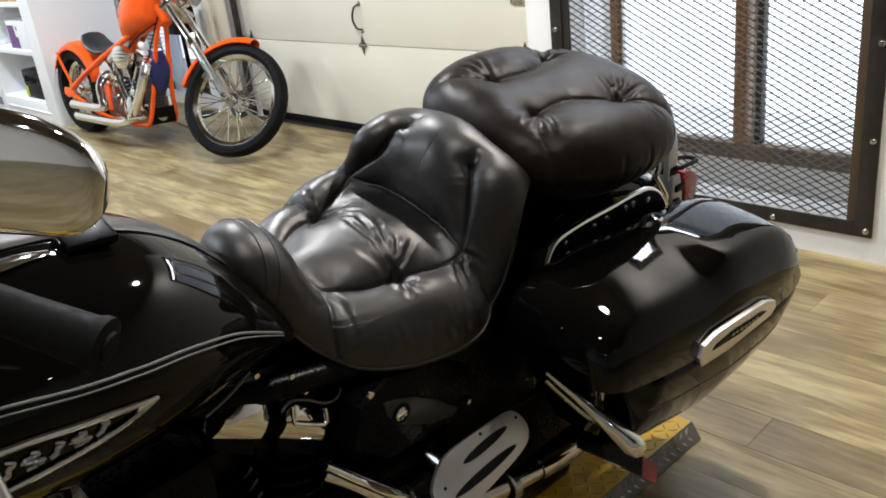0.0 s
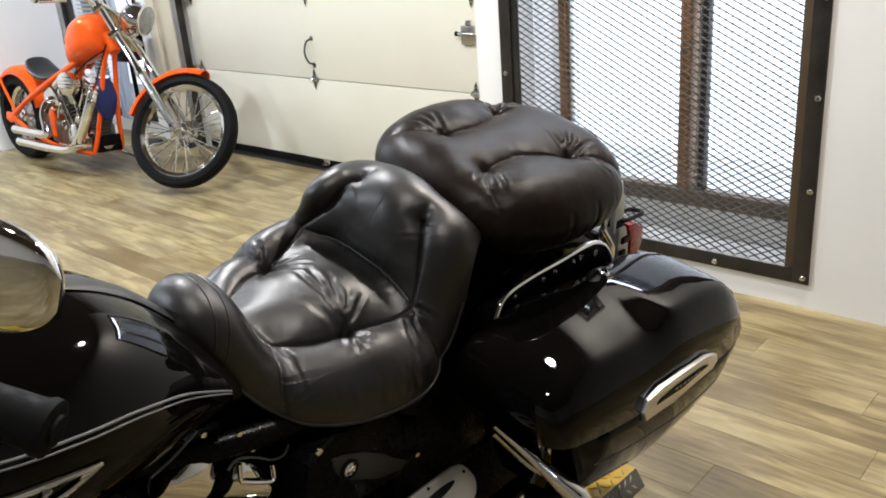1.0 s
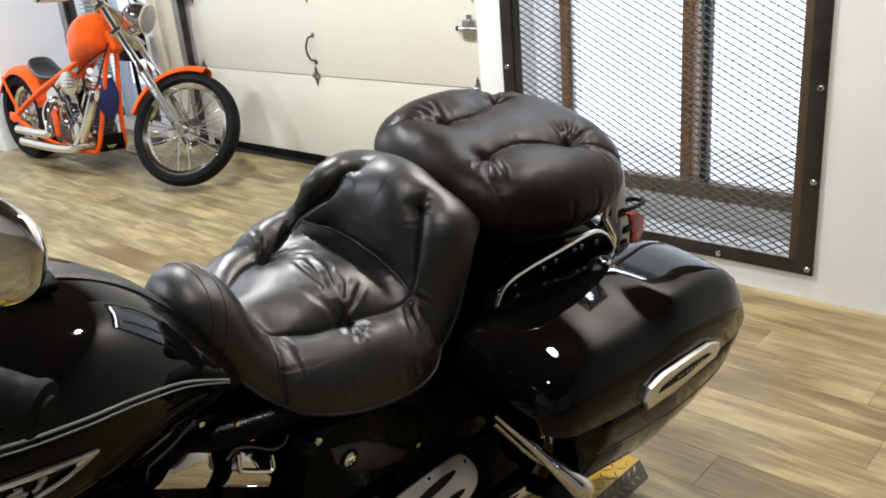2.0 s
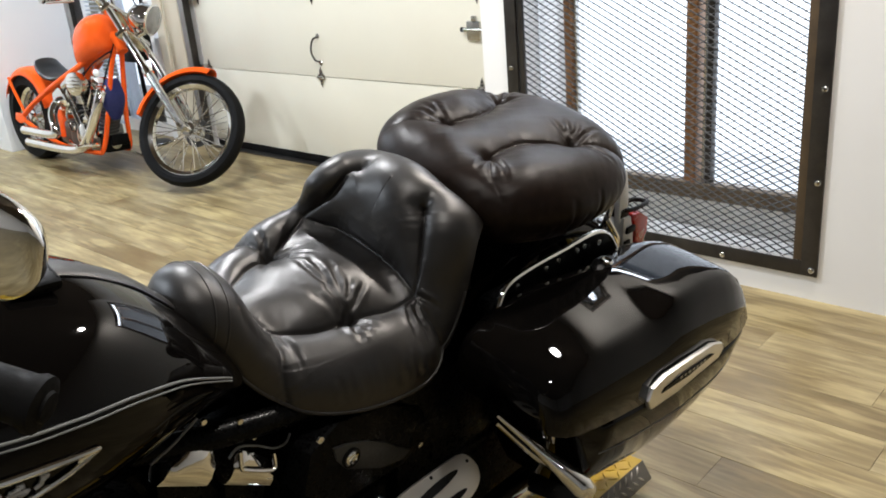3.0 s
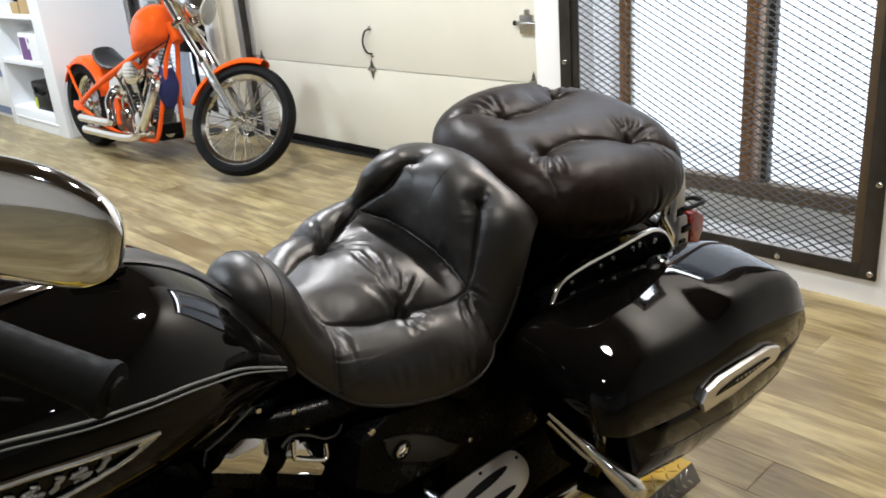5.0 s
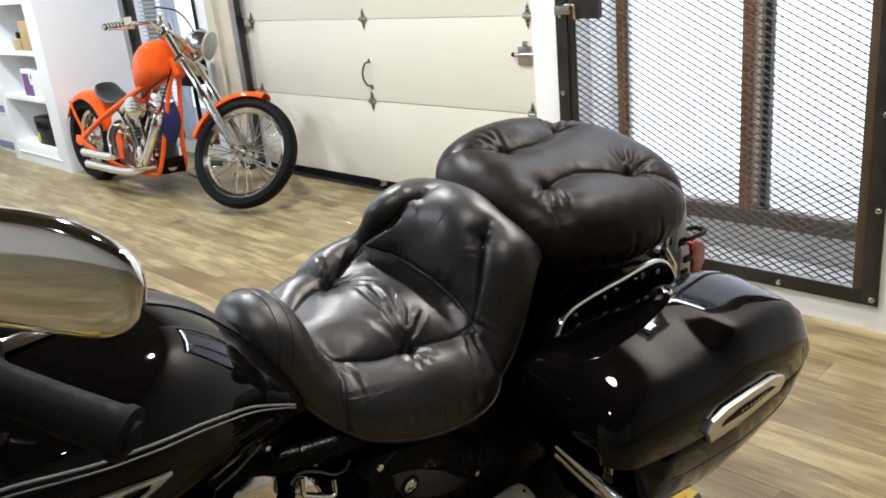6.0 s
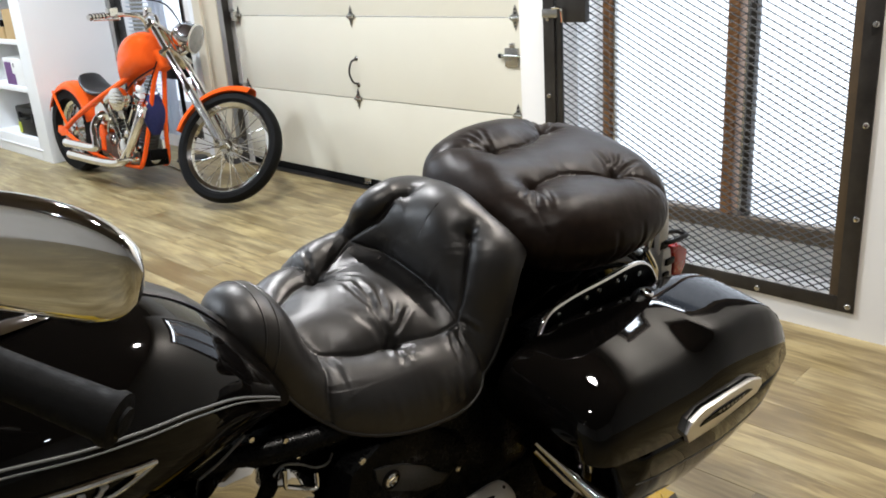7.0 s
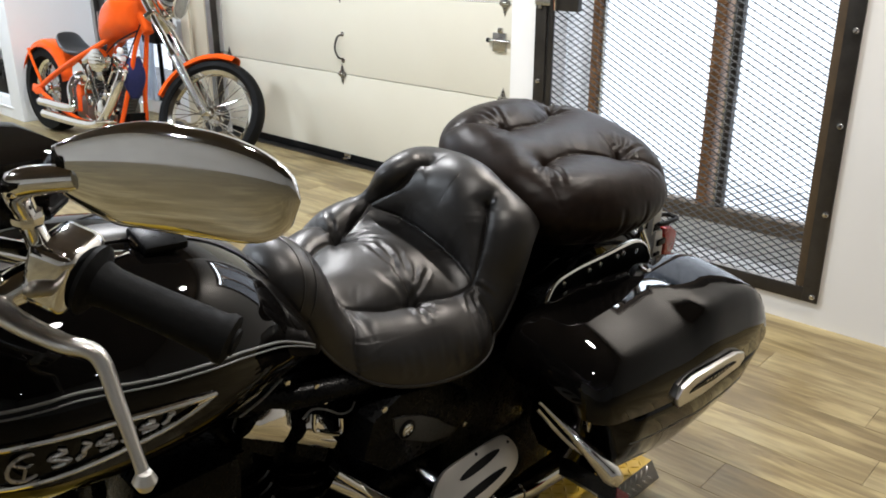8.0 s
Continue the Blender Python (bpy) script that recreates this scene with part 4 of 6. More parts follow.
    part("tank_console", tube([(-0.80, -0.075, 0.99), (-0.70, -0.08, 1.012), (-0.60, -0.075, 1.014), (-0.545, -0.07, 1.008)], [0.02, 0.022, 0.018, 0.006], 10, None, 4, 0.3), CHROME, t, "chrome console strip")

    # engine: two finned cylinders with chrome covers, side cover, frame tubes
    for x0, z0, lean in ((-0.372, 0.42, -6), (-0.268, 0.375, 8)):
        m = pose(x0, -0.06, z0, 0, lean, 0)
        cy = part("cylinder", turned(lathe([(0.0, -0.2), (0.05, -0.2), (0.05, 0.19), (0.0, 0.19)], sides=20), m), ENGINE, t, "black finned engine cylinder")
        for k in range(12):
            R = 0.078 - 0.002 * (k % 3)
            bmf = lathe([(0.045, -0.0035), (R - 0.003, -0.0035), (R, 0.0), (R - 0.003, 0.0035), (0.045, 0.0035)], m @ Matrix.Translation((0, 0, -0.19 + 0.029 * k)), 26)
            sub(cy, "cooling_fin", bmf, BLACK)
    # chrome rocker covers: upright lower face, domed upper face that leans back to the engine
    for face, dome in (([(-0.411, 0.664), (-0.333, 0.616), (-0.316, 0.640), (-0.388, 0.680)], [(-0.374, 0.682), (-0.350, 0.687), (-0.326, 0.680), (-0.307, 0.664), (-0.306, 0.642)]), ([(-0.303, 0.599), (-0.221, 0.546), (-0.213, 0.568), (-0.283, 0.618)], [(-0.278, 0.629), (-0.260, 0.637), (-0.238, 0.620), (-0.212, 0.592), (-0.206, 0.572)])):
        bl, br, fr, fl = face
        rows = []
        for k in range(9):
            q = k / 8
            lo = (bl[0] + q * (br[0] - bl[0]), bl[1] + q * (br[1] - bl[1]))
            fo = (fl[0] + q * (fr[0] - fl[0]), fl[1] + q * (fr[1] - fl[1]))
            tx, tz = interp(4 * q, [(n, d[0]) for n, d in enumerate(dome)]), interp(4 * q, [(n, d[1]) for n, d in enumerate(dome)])
            col = [(lo[0], -0.02, lo[1]), (lo[0], -0.136, lo[1] - 0.001), (lo[0], -0.140, lo[1] + 0.002), (0.5 * (lo[0] + fo[0]), -0.142, 0.5 * (lo[1] + fo[1])), (fo[0], -0.140, fo[1])]
            col += [(0.65 * fo[0] + 0.35 * tx, -0.1365, 0.65 * fo[1] + 0.35 * tz), (0.3 * fo[0] + 0.7 * tx, -0.132, 0.3 * fo[1] + 0.7 * tz), (tx, -0.127, tz), (tx, -0.02, tz - 0.004)]
            rows.append(col)
        rc = part("rocker_cover", loft(rows), CHROME, t, "chrome rocker cover")
        sub(rc, "cover_foot", prism([(bl[0] + 0.004, bl[1] - 0.004), (br[0] - 0.004, br[1] - 0.004), (br[0] - 0.012, br[1] - 0.03), (bl[0] + 0.002, bl[1] - 0.03)], -0.132, -0.02, "y", 0.004), ENGINE)
    part("breather_clamp", tube([(-0.272, -0.146, 0.652), (-0.275, -0.150, 0.625), (-0.266, -0.152, 0.615), (-0.229, -0.152, 0.592), (-0.214, -0.15, 0.590), (-0.212, -0.146, 0.615)], 0.0042, 8), CHROME, t, "chrome clamp")
    part("breather_tube", tube([(-0.283, -0.128, 0.635), (-0.265, -0.13, 0.648), (-0.233, -0.13, 0.633), (-0.201, -0.13, 0.609), (-0.177, -0.13, 0.606), (-0.163, -0.125, 0.616)], 0.0022, 8), STRIPE, t, "thin bright tube")
    part("cable_guide", tube([(-0.41, -0.13, 0.70), (-0.37, -0.13, 0.715), (-0.325, -0.125, 0.735)], 0.0022, 8), STRIPE, t, "thin bright cable")
    part("crankcase", box((-0.50, -0.15, 0.10), (0.06, 0.15, 0.42), 0.05, 4), ENGINE, t, "black engine crankcase")
    part("primary_case", box((-0.42, -0.20, 0.085), (0.14, -0.12, 0.36), 0.04, 4), ENGINE, t, "black primary drive case")
    part("belt_guard", box((0.10, -0.175, 0.06), (0.45, -0.125, 0.40), 0.03, 3), ENGINE, t, "black lower frame cover")
    part("clutch_cover", lathe([(0.11, 0), (0.108, 0.02), (0.085, 0.032), (0.0, 0.036)], pose(-0.16, -0.15, 0.27, 90, 0, 0), 32), ENGINE, t, "round black side case")
    o = [(-0.185, 0.52), (-0.165, 0.60), (-0.10, 0.635), (0.02, 0.61), (0.10, 0.56), (0.13, 0.50), (0.05, 0.45), (-0.11, 0.455)]
    sc = part("side_cover", prism(o, -0.182, -0.08, "y", 0.02), ENGINE, t, "black side cover")
    o2 = [(-0.120, 0.592), (-0.093, 0.586), (-0.045, 0.566), (0.000, 0.538), (0.027, 0.511), (0.060, 0.486), (0.041, 0.474), (-0.017, 0.488), (-0.094, 0.532), (-0.114, 0.562)]
    sub(sc, "cover_panel", prism(o2, -0.188, -0.180, "y", 0.004), COVERGREY)
    sub(sc, "lock_ring", lathe([(0.020, 0), (0.020, 0.003), (0.0165, 0.004), (0.0155, 0.0)], pose(-0.085, -0.188, 0.554, 90, 0, 0), 22), PLASTIC)
    sub(sc, "cover_lock", lathe([(0.013, 0), (0.0135, 0.004), (0.010, 0.006), (0.008, 0.004), (0.0, 0.005)], pose(-0.085, -0.188, 0.554, 90, 0, 0), 18), CHROME)
    for x, z in ((0.082, 0.487), (-0.148, 0.628)):
        sub(sc, "cover_screw", lathe([(0.007, 0), (0.0065, 0.004), (0.0, 0.006)], pose(x, -0.187, z, 90, 0, 0), 10), CHROME)
    for x, z in ((-0.319, 0.728), (-0.258, 0.695), (-0.236, 0.653), (-0.108, 0.579)):
        part("frame_bolt", lathe([(0.0055, 0), (0.005, 0.004), (0.0, 0.005)], pose(x, -0.130, z, 90, 0, 0), 8), CHROME, t)
    for s in (-1, 1):
        part("frame_tube", tube([(-0.72, 0.05 * s, 0.88), (-0.45, 0.09 * s, 0.72), (-0.20, 0.12 * s, 0.66), (0.2, 0.12 * s, 0.60), (0.62, 0.12 * s, 0.62)], 0.022, 10), ENGINE, t)
        part("frame_tube", tube([(-0.75, 0.05 * s, 0.80), (-0.60, 0.10 * s, 0.45), (-0.53, 0.12 * s, 0.17), (-0.1, 0.13 * s, 0.13), (0.2, 0.12 * s, 0.2), (0.26, 0.11 * s, 0.54)], 0.018, 10), ENGINE, t)
        part("swingarm", tube([(0.15, 0.11 * s, 0.32), (0.35, 0.125 * s, 0.33), (0.56, 0.13 * s, 0.36)], 0.024, 10, None, 4, 0.7), ENGINE, t)
        part("side_filler", box((0.04, min(s * 0.17, s * 0.02), 0.34), (0.33, max(s * 0.17, s * 0.02), 0.66), 0.03), ENGINE, t, "black battery box")
        part("frame_gusset", box((-0.50, min(s * 0.085, s * 0.02), 0.38), (-0.12, max(s * 0.085, s * 0.02), 0.66), 0.03), ENGINE, t)
        part("lower_cowl", box((-0.60, min(s * 0.17, s * 0.02), 0.17), (-0.42, max(s * 0.17, s * 0.02), 0.66), 0.04), ENGINE, t, "black lower engine cowl")
        part("rear_cowl", box((0.30, min(s * 0.19, s * 0.12), 0.40), (0.72, max(s * 0.19, s * 0.12), 0.70), 0.03), ENGINE, t, "black tail cowl")

    # rear mudguard, wheels
    secs = []
    for a in np.linspace(radians(150), radians(-35), 26):
        ring = []
        r = 0.375
        for k in range(13):
            b = -1 + 2 * k / 12
            y = 0.13 * b
            rr = r + 0.05 * math.sqrt(max(0, 1 - b * b)) - 0.06 * max(0, abs(b) - 0.85)
            ring.append((0.56 + rr * math.cos(a), y, 0.36 + rr * math.sin(a)))
        for k in range(12, -1, -1):
            b = -1 + 2 * k / 12
            rr = r + 0.042 * math.sqrt(max(0, 1 - b * b)) - 0.06 * max(0, abs(b) - 0.85) - 0.006
            ring.append((0.56 + rr * math.cos(a), 0.122 * b, 0.36 + rr * math.sin(a)))
        secs.append(ring)
    part("rear_mudguard", loft(secs), BLACK, t, "black rear mudguard", "all")
    for x, z, R, wd in ((0.56, 0.363, 0.315, 0.075), (-1.15, 0.363, 0.315, 0.065)):
        m = pose(x, 0, z, 90, 0, 0)
        wh = part("wheel", turned(lathe([(0.215, -0.05), (0.225, -0.045), (0.205, -0.03), (0.205, 0.03), (0.225, 0.045), (0.215, 0.05), (0.195, 0.035), (0.195, -0.035), (0.215, -0.05)], sides=40), m), CHROME, t)
        sub(wh, "tyre", turned(lathe([(0.222, -0.05), (0.25, -wd * 0.92), (0.285, -wd), (0.305, -wd * 0.7), (0.3155, 0), (0.305, wd * 0.7), (0.285, wd), (0.25, wd * 0.92), (0.222, 0.05)], sides=48), m), RUBBER)
        sub(wh, "hub", turned(lathe([(0.0, -0.08), (0.04, -0.08), (0.05, -0.05), (0.035, 0), (0.05, 0.05), (0.04, 0.08), (0.0, 0.08)], sides=20), m), SATIN)
        for k in range(5):
            a = 2 * math.pi * k / 5
            sub(wh, "spoke", turned(tube([(0.035 * math.cos(a), 0.035 * math.sin(a), 0), (0.12 * math.cos(a + 0.1), 0.12 * math.sin(a + 0.1), 0.01), (0.205 * math.cos(a), 0.205 * math.sin(a), 0)], [0.022, 0.016, 0.02], 8, None, 4, 0.6), m), SATIN)
    secs = []
    for a in np.linspace(radians(175), radians(5), 22):
        ring = []
        for k in range(11):
            b = -1 + 2 * k / 10
            rr = 0.35 + 0.045 * math.sqrt(max(0, 1 - b * b))
            ring.append((-1.15 + rr * math.cos(a), 0.085 * b, 0.363 + rr * math.sin(a)))
        for k in range(10, -1, -1):
            b = -1 + 2 * k / 10
            rr = 0.343 + 0.04 * math.sqrt(max(0, 1 - b * b))
            ring.append((-1.15 + rr * math.cos(a), 0.08 * b, 0.363 + rr * math.sin(a)))
        secs.append(ring)
    part("front_mudguard", loft(secs), BLACK, t, "black front mudguard", "all")
    for s in (-1, 1):
        part("fork_leg", rod((-1.15, 0.11 * s, 0.363), (-0.86, 0.11 * s, 1.08), 0.026, 14), CHROME, t, "chrome fork leg")
    part("fork_yoke", box((-0.92, -0.15, 1.05), (-0.79, 0.15, 1.09), 0.012), CHROME, t)
    part("headlight", lathe([(0.0, 0.14), (0.06, 0.13), (0.09, 0.08), (0.10, 0.0), (0.09, -0.005), (0.0, -0.02)], pose(-0.98, 0, 0.92, 0, 90, 0), 28), CHROME, t)

    # handlebar with left grip, lever, mirror
    part("handlebar", tube([(-0.634, 0.455, 1.093), (-0.742, 0.302, 1.150), (-0.82, 0.12, 1.14), (-0.82, -0.12, 1.14), (-0.742, -0.302, 1.150), (-0.713, -0.342, 1.135), (-0.634, -0.455, 1.093)], 0.0125, 12), CHROME, t, "chrome handlebar")
    ga, gb = Vector((-0.713, -0.342, 1.135)), Vector((-0.630, -0.461, 1.091))
    d = (gb - ga).normalized()
    m = Matrix.Translation(ga) @ d.to_track_quat("Z", "Y").to_matrix().to_4x4()
    L = (gb - ga).length
    grip = [(0.0, 0.0), (0.036, 0.0), (0.037, 0.005), (0.024, 0.012), (0.021, 0.025), (0.0215, L * 0.5), (0.0235, L - 0.014), (0.0265, L - 0.007), (0.026, L), (0.016, L + 0.003), (0.0, L + 0.003)]
    gp = part("hand_grip", lathe(grip, m, 28), RUBBER, t, "black rubber hand grip")
    sub(gp, "bar_end", lathe([(0.015, 0), (0.014, 0.003), (0.0, 0.004)], m @ Matrix.Translation((0, 0, L + 0.003)), 14), RUBBER)
    part("hand_grip", lathe(grip, Matrix.Translation((ga.x, -ga.y, ga.z)) @ Vector((d.x, -d.y, d.z)).to_track_quat("Z", "Y").to_matrix().to_4x4(), 20), RUBBER, t, "black rubber hand grip")
    sw = part("switch_housing", turned(box((-0.034, -0.036, -0.052), (0.034, 0.036, -0.003), 0.014, 3), m), CHROME, t, "chrome switch housing")
    sub(sw, "switch_button", turned(box((-0.02, -0.042, -0.04), (0.0, -0.035, -0.018), 0.003), m), PLASTIC)
    sub(sw, "switch_lever", turned(box((0.005, -0.044, -0.045), (0.016, -0.035, -0.015), 0.003), m), PLASTIC)
    sub(sw, "switch_cap", turned(lathe([(0.012, 0), (0.012, 0.02), (0.0, 0.024)], sides=14), m @ pose(0.036, 0.0, -0.03, 0, 90, 0)), CHROME)
    pv = Vector((-0.785, -0.30, 1.118))
    lp = part("lever_perch", tube([ga + Vector((-0.012, 0.03, 0.0)), ga + Vector((-0.045, 0.04, -0.008)), pv], [0.024, 0.02, 0.016], 12), CHROME, t, "chrome lever perch")
    for k in range(2):
        sub(lp, "perch_bolt", lathe([(0.007, 0), (0.007, 0.012), (0.0, 0.014)], Matrix.Translation(pv + Vector((0.03 * k, -0.01 * k, 0.012))), 10), CHROME)
    lv = part("clutch_lever", tube([pv, (-0.79, -0.34, 1.118), (-0.772, -0.405, 1.116), (-0.752, -0.437, 1.11), (-0.748, -0.46, 1.07), (-0.745, -0.482, 1.025), (-0.744, -0.49, 1.008)], [0.012, 0.0125, 0.0105, 0.009, 0.008, 0.0065, 0.007], 12, None, 6, 0.8), ALLOY, t, "polished alloy clutch lever")
    sub(lv, "lever_ball", lathe([(0.0, -0.012), (0.007, -0.0095), (0.0115, 0.0), (0.007, 0.0095), (0.0, 0.012)], Matrix.Translation((-0.744, -0.493, 1.0)), 16), ALLOY)
    # mirror: long chrome shell on a short stem
    A, B = Vector((-0.758, -0.405, 1.279)), Vector((-0.645, -0.588, 1.288))
    secs, n = [], 30
    ax = (B - A).normalized()
    nrm = ax.cross(Vector((0, 0, 1))).normalized()
    for i in range(n + 1):
        q = i / n
        p = A.lerp(B, q)
        up = max(0.0, 1 - (abs(q - 0.42) / 0.58) ** 2.3) ** 0.5 if q > 0.42 else 1 - 0.62 * ((0.42 - q) / 0.42) ** 1.6
        dn = (1 - max(0.0, (q - 0.74) / 0.26) ** 2.4) ** 0.5 * (0.35 + 0.65 * min(q / 0.25, 1) ** 0.7)
        hu, hd, dd = 0.002 + 0.048 * up, 0.002 + 0.042 * dn, 0.002 + 0.034 * min(up, dn)
        secs.append([p + (hu if math.sin(a) > 0 else hd) * math.sin(a) * Vector((0, 0, 1)) + (dd * math.cos(a) if math.cos(a) < 0 else 0.3 * dd * math.cos(a)) * nrm for a in (2 * math.pi * k / 40 for k in range(40))])
    mi = part("mirror", loft(secs), CHROME, t, "chrome-backed mirror", "all")
    sub(mi, "mirror_stem", tube([A.lerp(B, 0.1) - Vector((0, 0, 0.005)), A + Vector((-0.02, 0.03, -0.02)), Vector((-0.765, -0.345, 1.22)), ga + Vector((-0.03, 0.03, 0.03))], [0.011, 0.014, 0.010, 0.013], 10), CHROME)
    sub(mi, "stem_nut", lathe([(0.013, 0), (0.015, 0.006), (0.013, 0.014), (0.0, 0.014)], Matrix.Translation((-0.762, -0.34, 1.205)), 8), CHROME)
    part("cable", tube([pv + Vector((0, 0.02, 0.0)), (-0.86, -0.2, 1.16), (-0.90, -0.08, 1.06), (-0.82, -0.06, 0.92)], 0.005, 8), PLASTIC, t, "black clutch cable")
    part("brake_fitting", tube([(-0.80, -0.30, 1.17), (-0.82, -0.285, 1.20), (-0.85, -0.26, 1.205), (-0.87, -0.22, 1.18)], 0.008, 10), CHROME, t, "chrome hose fitting")
    # dark fairing edge ahead of the bars
    fl = [(-1.0, -0.33), (-0.93, -0.37), (-0.875, -0.33), (-0.865, 0.0), (-0.875, 0.33), (-0.93, 0.37), (-1.0, 0.33), (-1.06, 0.0)]
    part("fairing", prism(fl, 1.17, 1.27, "z", 0.02), BLACK, t, "black fairing edge")

    part("instrument_pod", prism([(-1.0, -0.27), (-0.72, -0.285), (-0.685, -0.25), (-0.70, -0.16), (-0.78, -0.10), (-1.0, -0.10)], 1.175, 1.245, "z", 0.012), BLACK, t, "black instrument housing ahead of the grip")

    # left and right saddlebags
    top_z = [(0.165, 0.656), (0.175, 0.694), (0.20, 0.712), (0.24, 0.722), (0.36, 0.735), (0.55, 0.743), (0.66, 0.742), (0.73, 0.729), (0.78, 0.706), (0.82, 0.664), (0.865, 0.60)]
    lid_z = [(0.165, 0.590), (0.27, 0.578), (0.40, 0.566), (0.65, 0.556), (0.80, 0.562), (0.865, 0.578)]
    bot_z = [(0.165, 0.46), (0.20, 0.40), (0.35, 0.345), (0.55, 0.318), (0.70, 0.325), (0.80, 0.372), (0.845, 0.455), (0.865, 0.545)]
    out_y = [(0.165, 0.420), (0.175, 0.444), (0.20, 0.457), (0.30, 0.470), (0.55, 0.487), (0.74, 0.487), (0.82, 0.475), (0.865, 0.435)]
    for s in (-1, 1):
        lid, low = [], []
        for x in [0.165, 0.172, 0.185, 0.205, 0.24] + list(np.linspace(0.28, 0.74, 14)) + [0.77, 0.80, 0.825, 0.845, 0.857, 0.865]:
            yo, zt, zl, zb = interp(x, out_y), interp(x, top_z), interp(x, lid_z), interp(x, bot_z)
            yi = 0.205 + 0.06 * smoothstep(0.7, 0.865, x)
            # lid: crowned top that leans out and down to its lower lip
            ring = []
            for k in range(21):
                q = k / 20
                y = yi + (yo - yi) * q
                flat = smoothstep(0.46, 0.56, x)
                c1, c2 = 0.10 - 0.06 * flat, 0.28 - 0.12 * flat
                fall = (zt - zl) * (c1 * q + c2 * q ** 2.2 + (1 - c1 - c2) * max(0.0, (q - 0.80) / 0.20) ** 2.4)
                if q < 0.30:
                    fall += 0.042 * ((0.30 - q) / 0.30) ** 2 * smoothstep(0.3, 0.6, x)
                if q < 0.08:
                    fall += 0.012 * ((0.08 - q) / 0.08) ** 2
                ring.append((x, s * y, zt - fall))
            ring += [(x, s * (yo - 0.006), zl - 0.004), (x, s * (yi + 0.02), zl - 0.004), (x, s * yi, zl + 0.01)]
            lid.append(ring if s > 0 else ring[::-1])
            ring = []
            for k in range(13):
                q = k / 12
                ring.append((x, s * (yo - 0.004 - 0.085 * q ** 1.7), zl - 0.007 - (zl - 0.007 - zb) * q ** 0.9))
            ring += [(x, s * (yi + 0.04), zb), (x, s * (yi + 0.008), zb + 0.04), (x, s * (yi + 0.004), zl - 0.008)]
            if x > 0.26:
                low.append(ring if s > 0 else ring[::-1])
        bg = part("saddlebag", loft(low), BLACK, t, "black hard saddlebag with chrome badge", "all")
        sub(bg, "saddlebag_lid", loft(lid), BLACK, "", "all")
        seam = [(x, s * (interp(x, out_y) - 0.004 - 0.085 * 0.34 ** 1.7 + 0.0005), interp(x, lid_z) - 0.007 - (interp(x, lid_z) - 0.007 - interp(x, bot_z)) * 0.34 ** 0.9) for x in np.linspace(0.29, 0.83, 24)]
        sub(bg, "saddlebag_seam", tube(seam, 0.0009, 6, None, 1), STRIPE)
        # badge: long rounded chrome bezel with a dark recess
        x0, x1 = 0.398, 0.672
        zb0, zb1 = 0.556, 0.600
        yb = lambda x, z: interp(x, out_y) + 0.002
        o = [(x0 + 0.012, zb0 - 0.012), (x0, zb0 + 0.012), (x0 + 0.012, zb1 - 0.008), (x0 + 0.05, zb1 + 0.004), (x0 + 0.13, zb1 + 0.006), (x1 - 0.05, zb1), (x1 - 0.008, zb1 - 0.016), (x1, zb1 - 0.034), (x1 - 0.016, zb1 - 0.048), (x0 + 0.10, zb0 - 0.012)]
        ob = prism(o, 0.0, 0.012, "y", 0.004)
        for v in ob.verts:
            v.co.y = s * (yb(v.co.x, 0) + v.co.y - 0.008)
        bmesh.ops.recalc_face_normals(ob, faces=ob.faces)
        bd = sub(bg, "saddlebag_badge", ob, BADGE, "satin chrome badge")
        t_in = [(x0 + 0.040, zb0 + 0.014), (x0 + 0.050, zb1 - 0.022), (x0 + 0.11, zb1 - 0.017), (x1 - 0.06, zb1 - 0.019), (x1 - 0.045, zb1 - 0.025), (x0 + 0.13, zb0 + 0.013)]
        ob = prism(t_in, 0.0, 0.002, "y")
        for v in ob.verts:
            v.co.y = s * (yb(v.co.x, 0) + 0.0032 + v.co.y)
        bmesh.ops.recalc_face_normals(ob, faces=ob.faces)
        sub(bg, "badge_recess", ob, PLASTIC, "dark badge recess")
        ob = bmesh.new()
        for k in range(7):
            x = x0 + 0.10 + 0.014 * k
            box((x, s * (yb(x, 0) + 0.0050), 0.576), (x + 0.008, s * (yb(x, 0) + 0.0060), 0.581), bm=ob)
        sub(bg, "badge_bars", ob, SILVERPAINT, "", False)
        # lid lock on a raised oval
        lk = sub(bg, "lid_lock_base", turned(lathe([(0.032, -0.01), (0.031, 0.004), (0.024, 0.008), (0.0, 0.009)], sides=24), Matrix.Translation((0.54, s * 0.272, 0.730)) @ Matrix.Diagonal((1.35, 0.8, 1, 1)) @ pose(0, 0, 0, -s * 12, 0, 0)), PLASTIC)
        sub(bg, "lid_lock", lathe([(0.014, 0), (0.0145, 0.006), (0.010, 0.009), (0.0065, 0.005), (0.0, 0.006)], Matrix.Translation((0.54, s * 0.272, 0.736)) @ pose(0, 0, 0, -s * 12, 0, 0), 18), CHROME)
        # chrome rail with its riveted black plate
        path = [(0.262, s * 0.215, 0.71), (0.30, s * 0.205, 0.747), (0.379, s * 0.20, 0.757), (0.49, s * 0.20, 0.760), (0.57, s * 0.20, 0.763), (0.622, s * 0.20, 0.757), (0.665, s * 0.20, 0.730), (0.690, s * 0.205, 0.685)]
        rl = part("bag_rail", tube(path, 0.0058, 10, None, 8, 0.9), CHROME, t, "chrome rail beside the saddlebag")
        bmr = bmesh.new()
        po = [(p.x, p.z) for p in smooth_line(path, 4)]
        po = po + [(0.66, 0.66), (0.27, 0.65)]
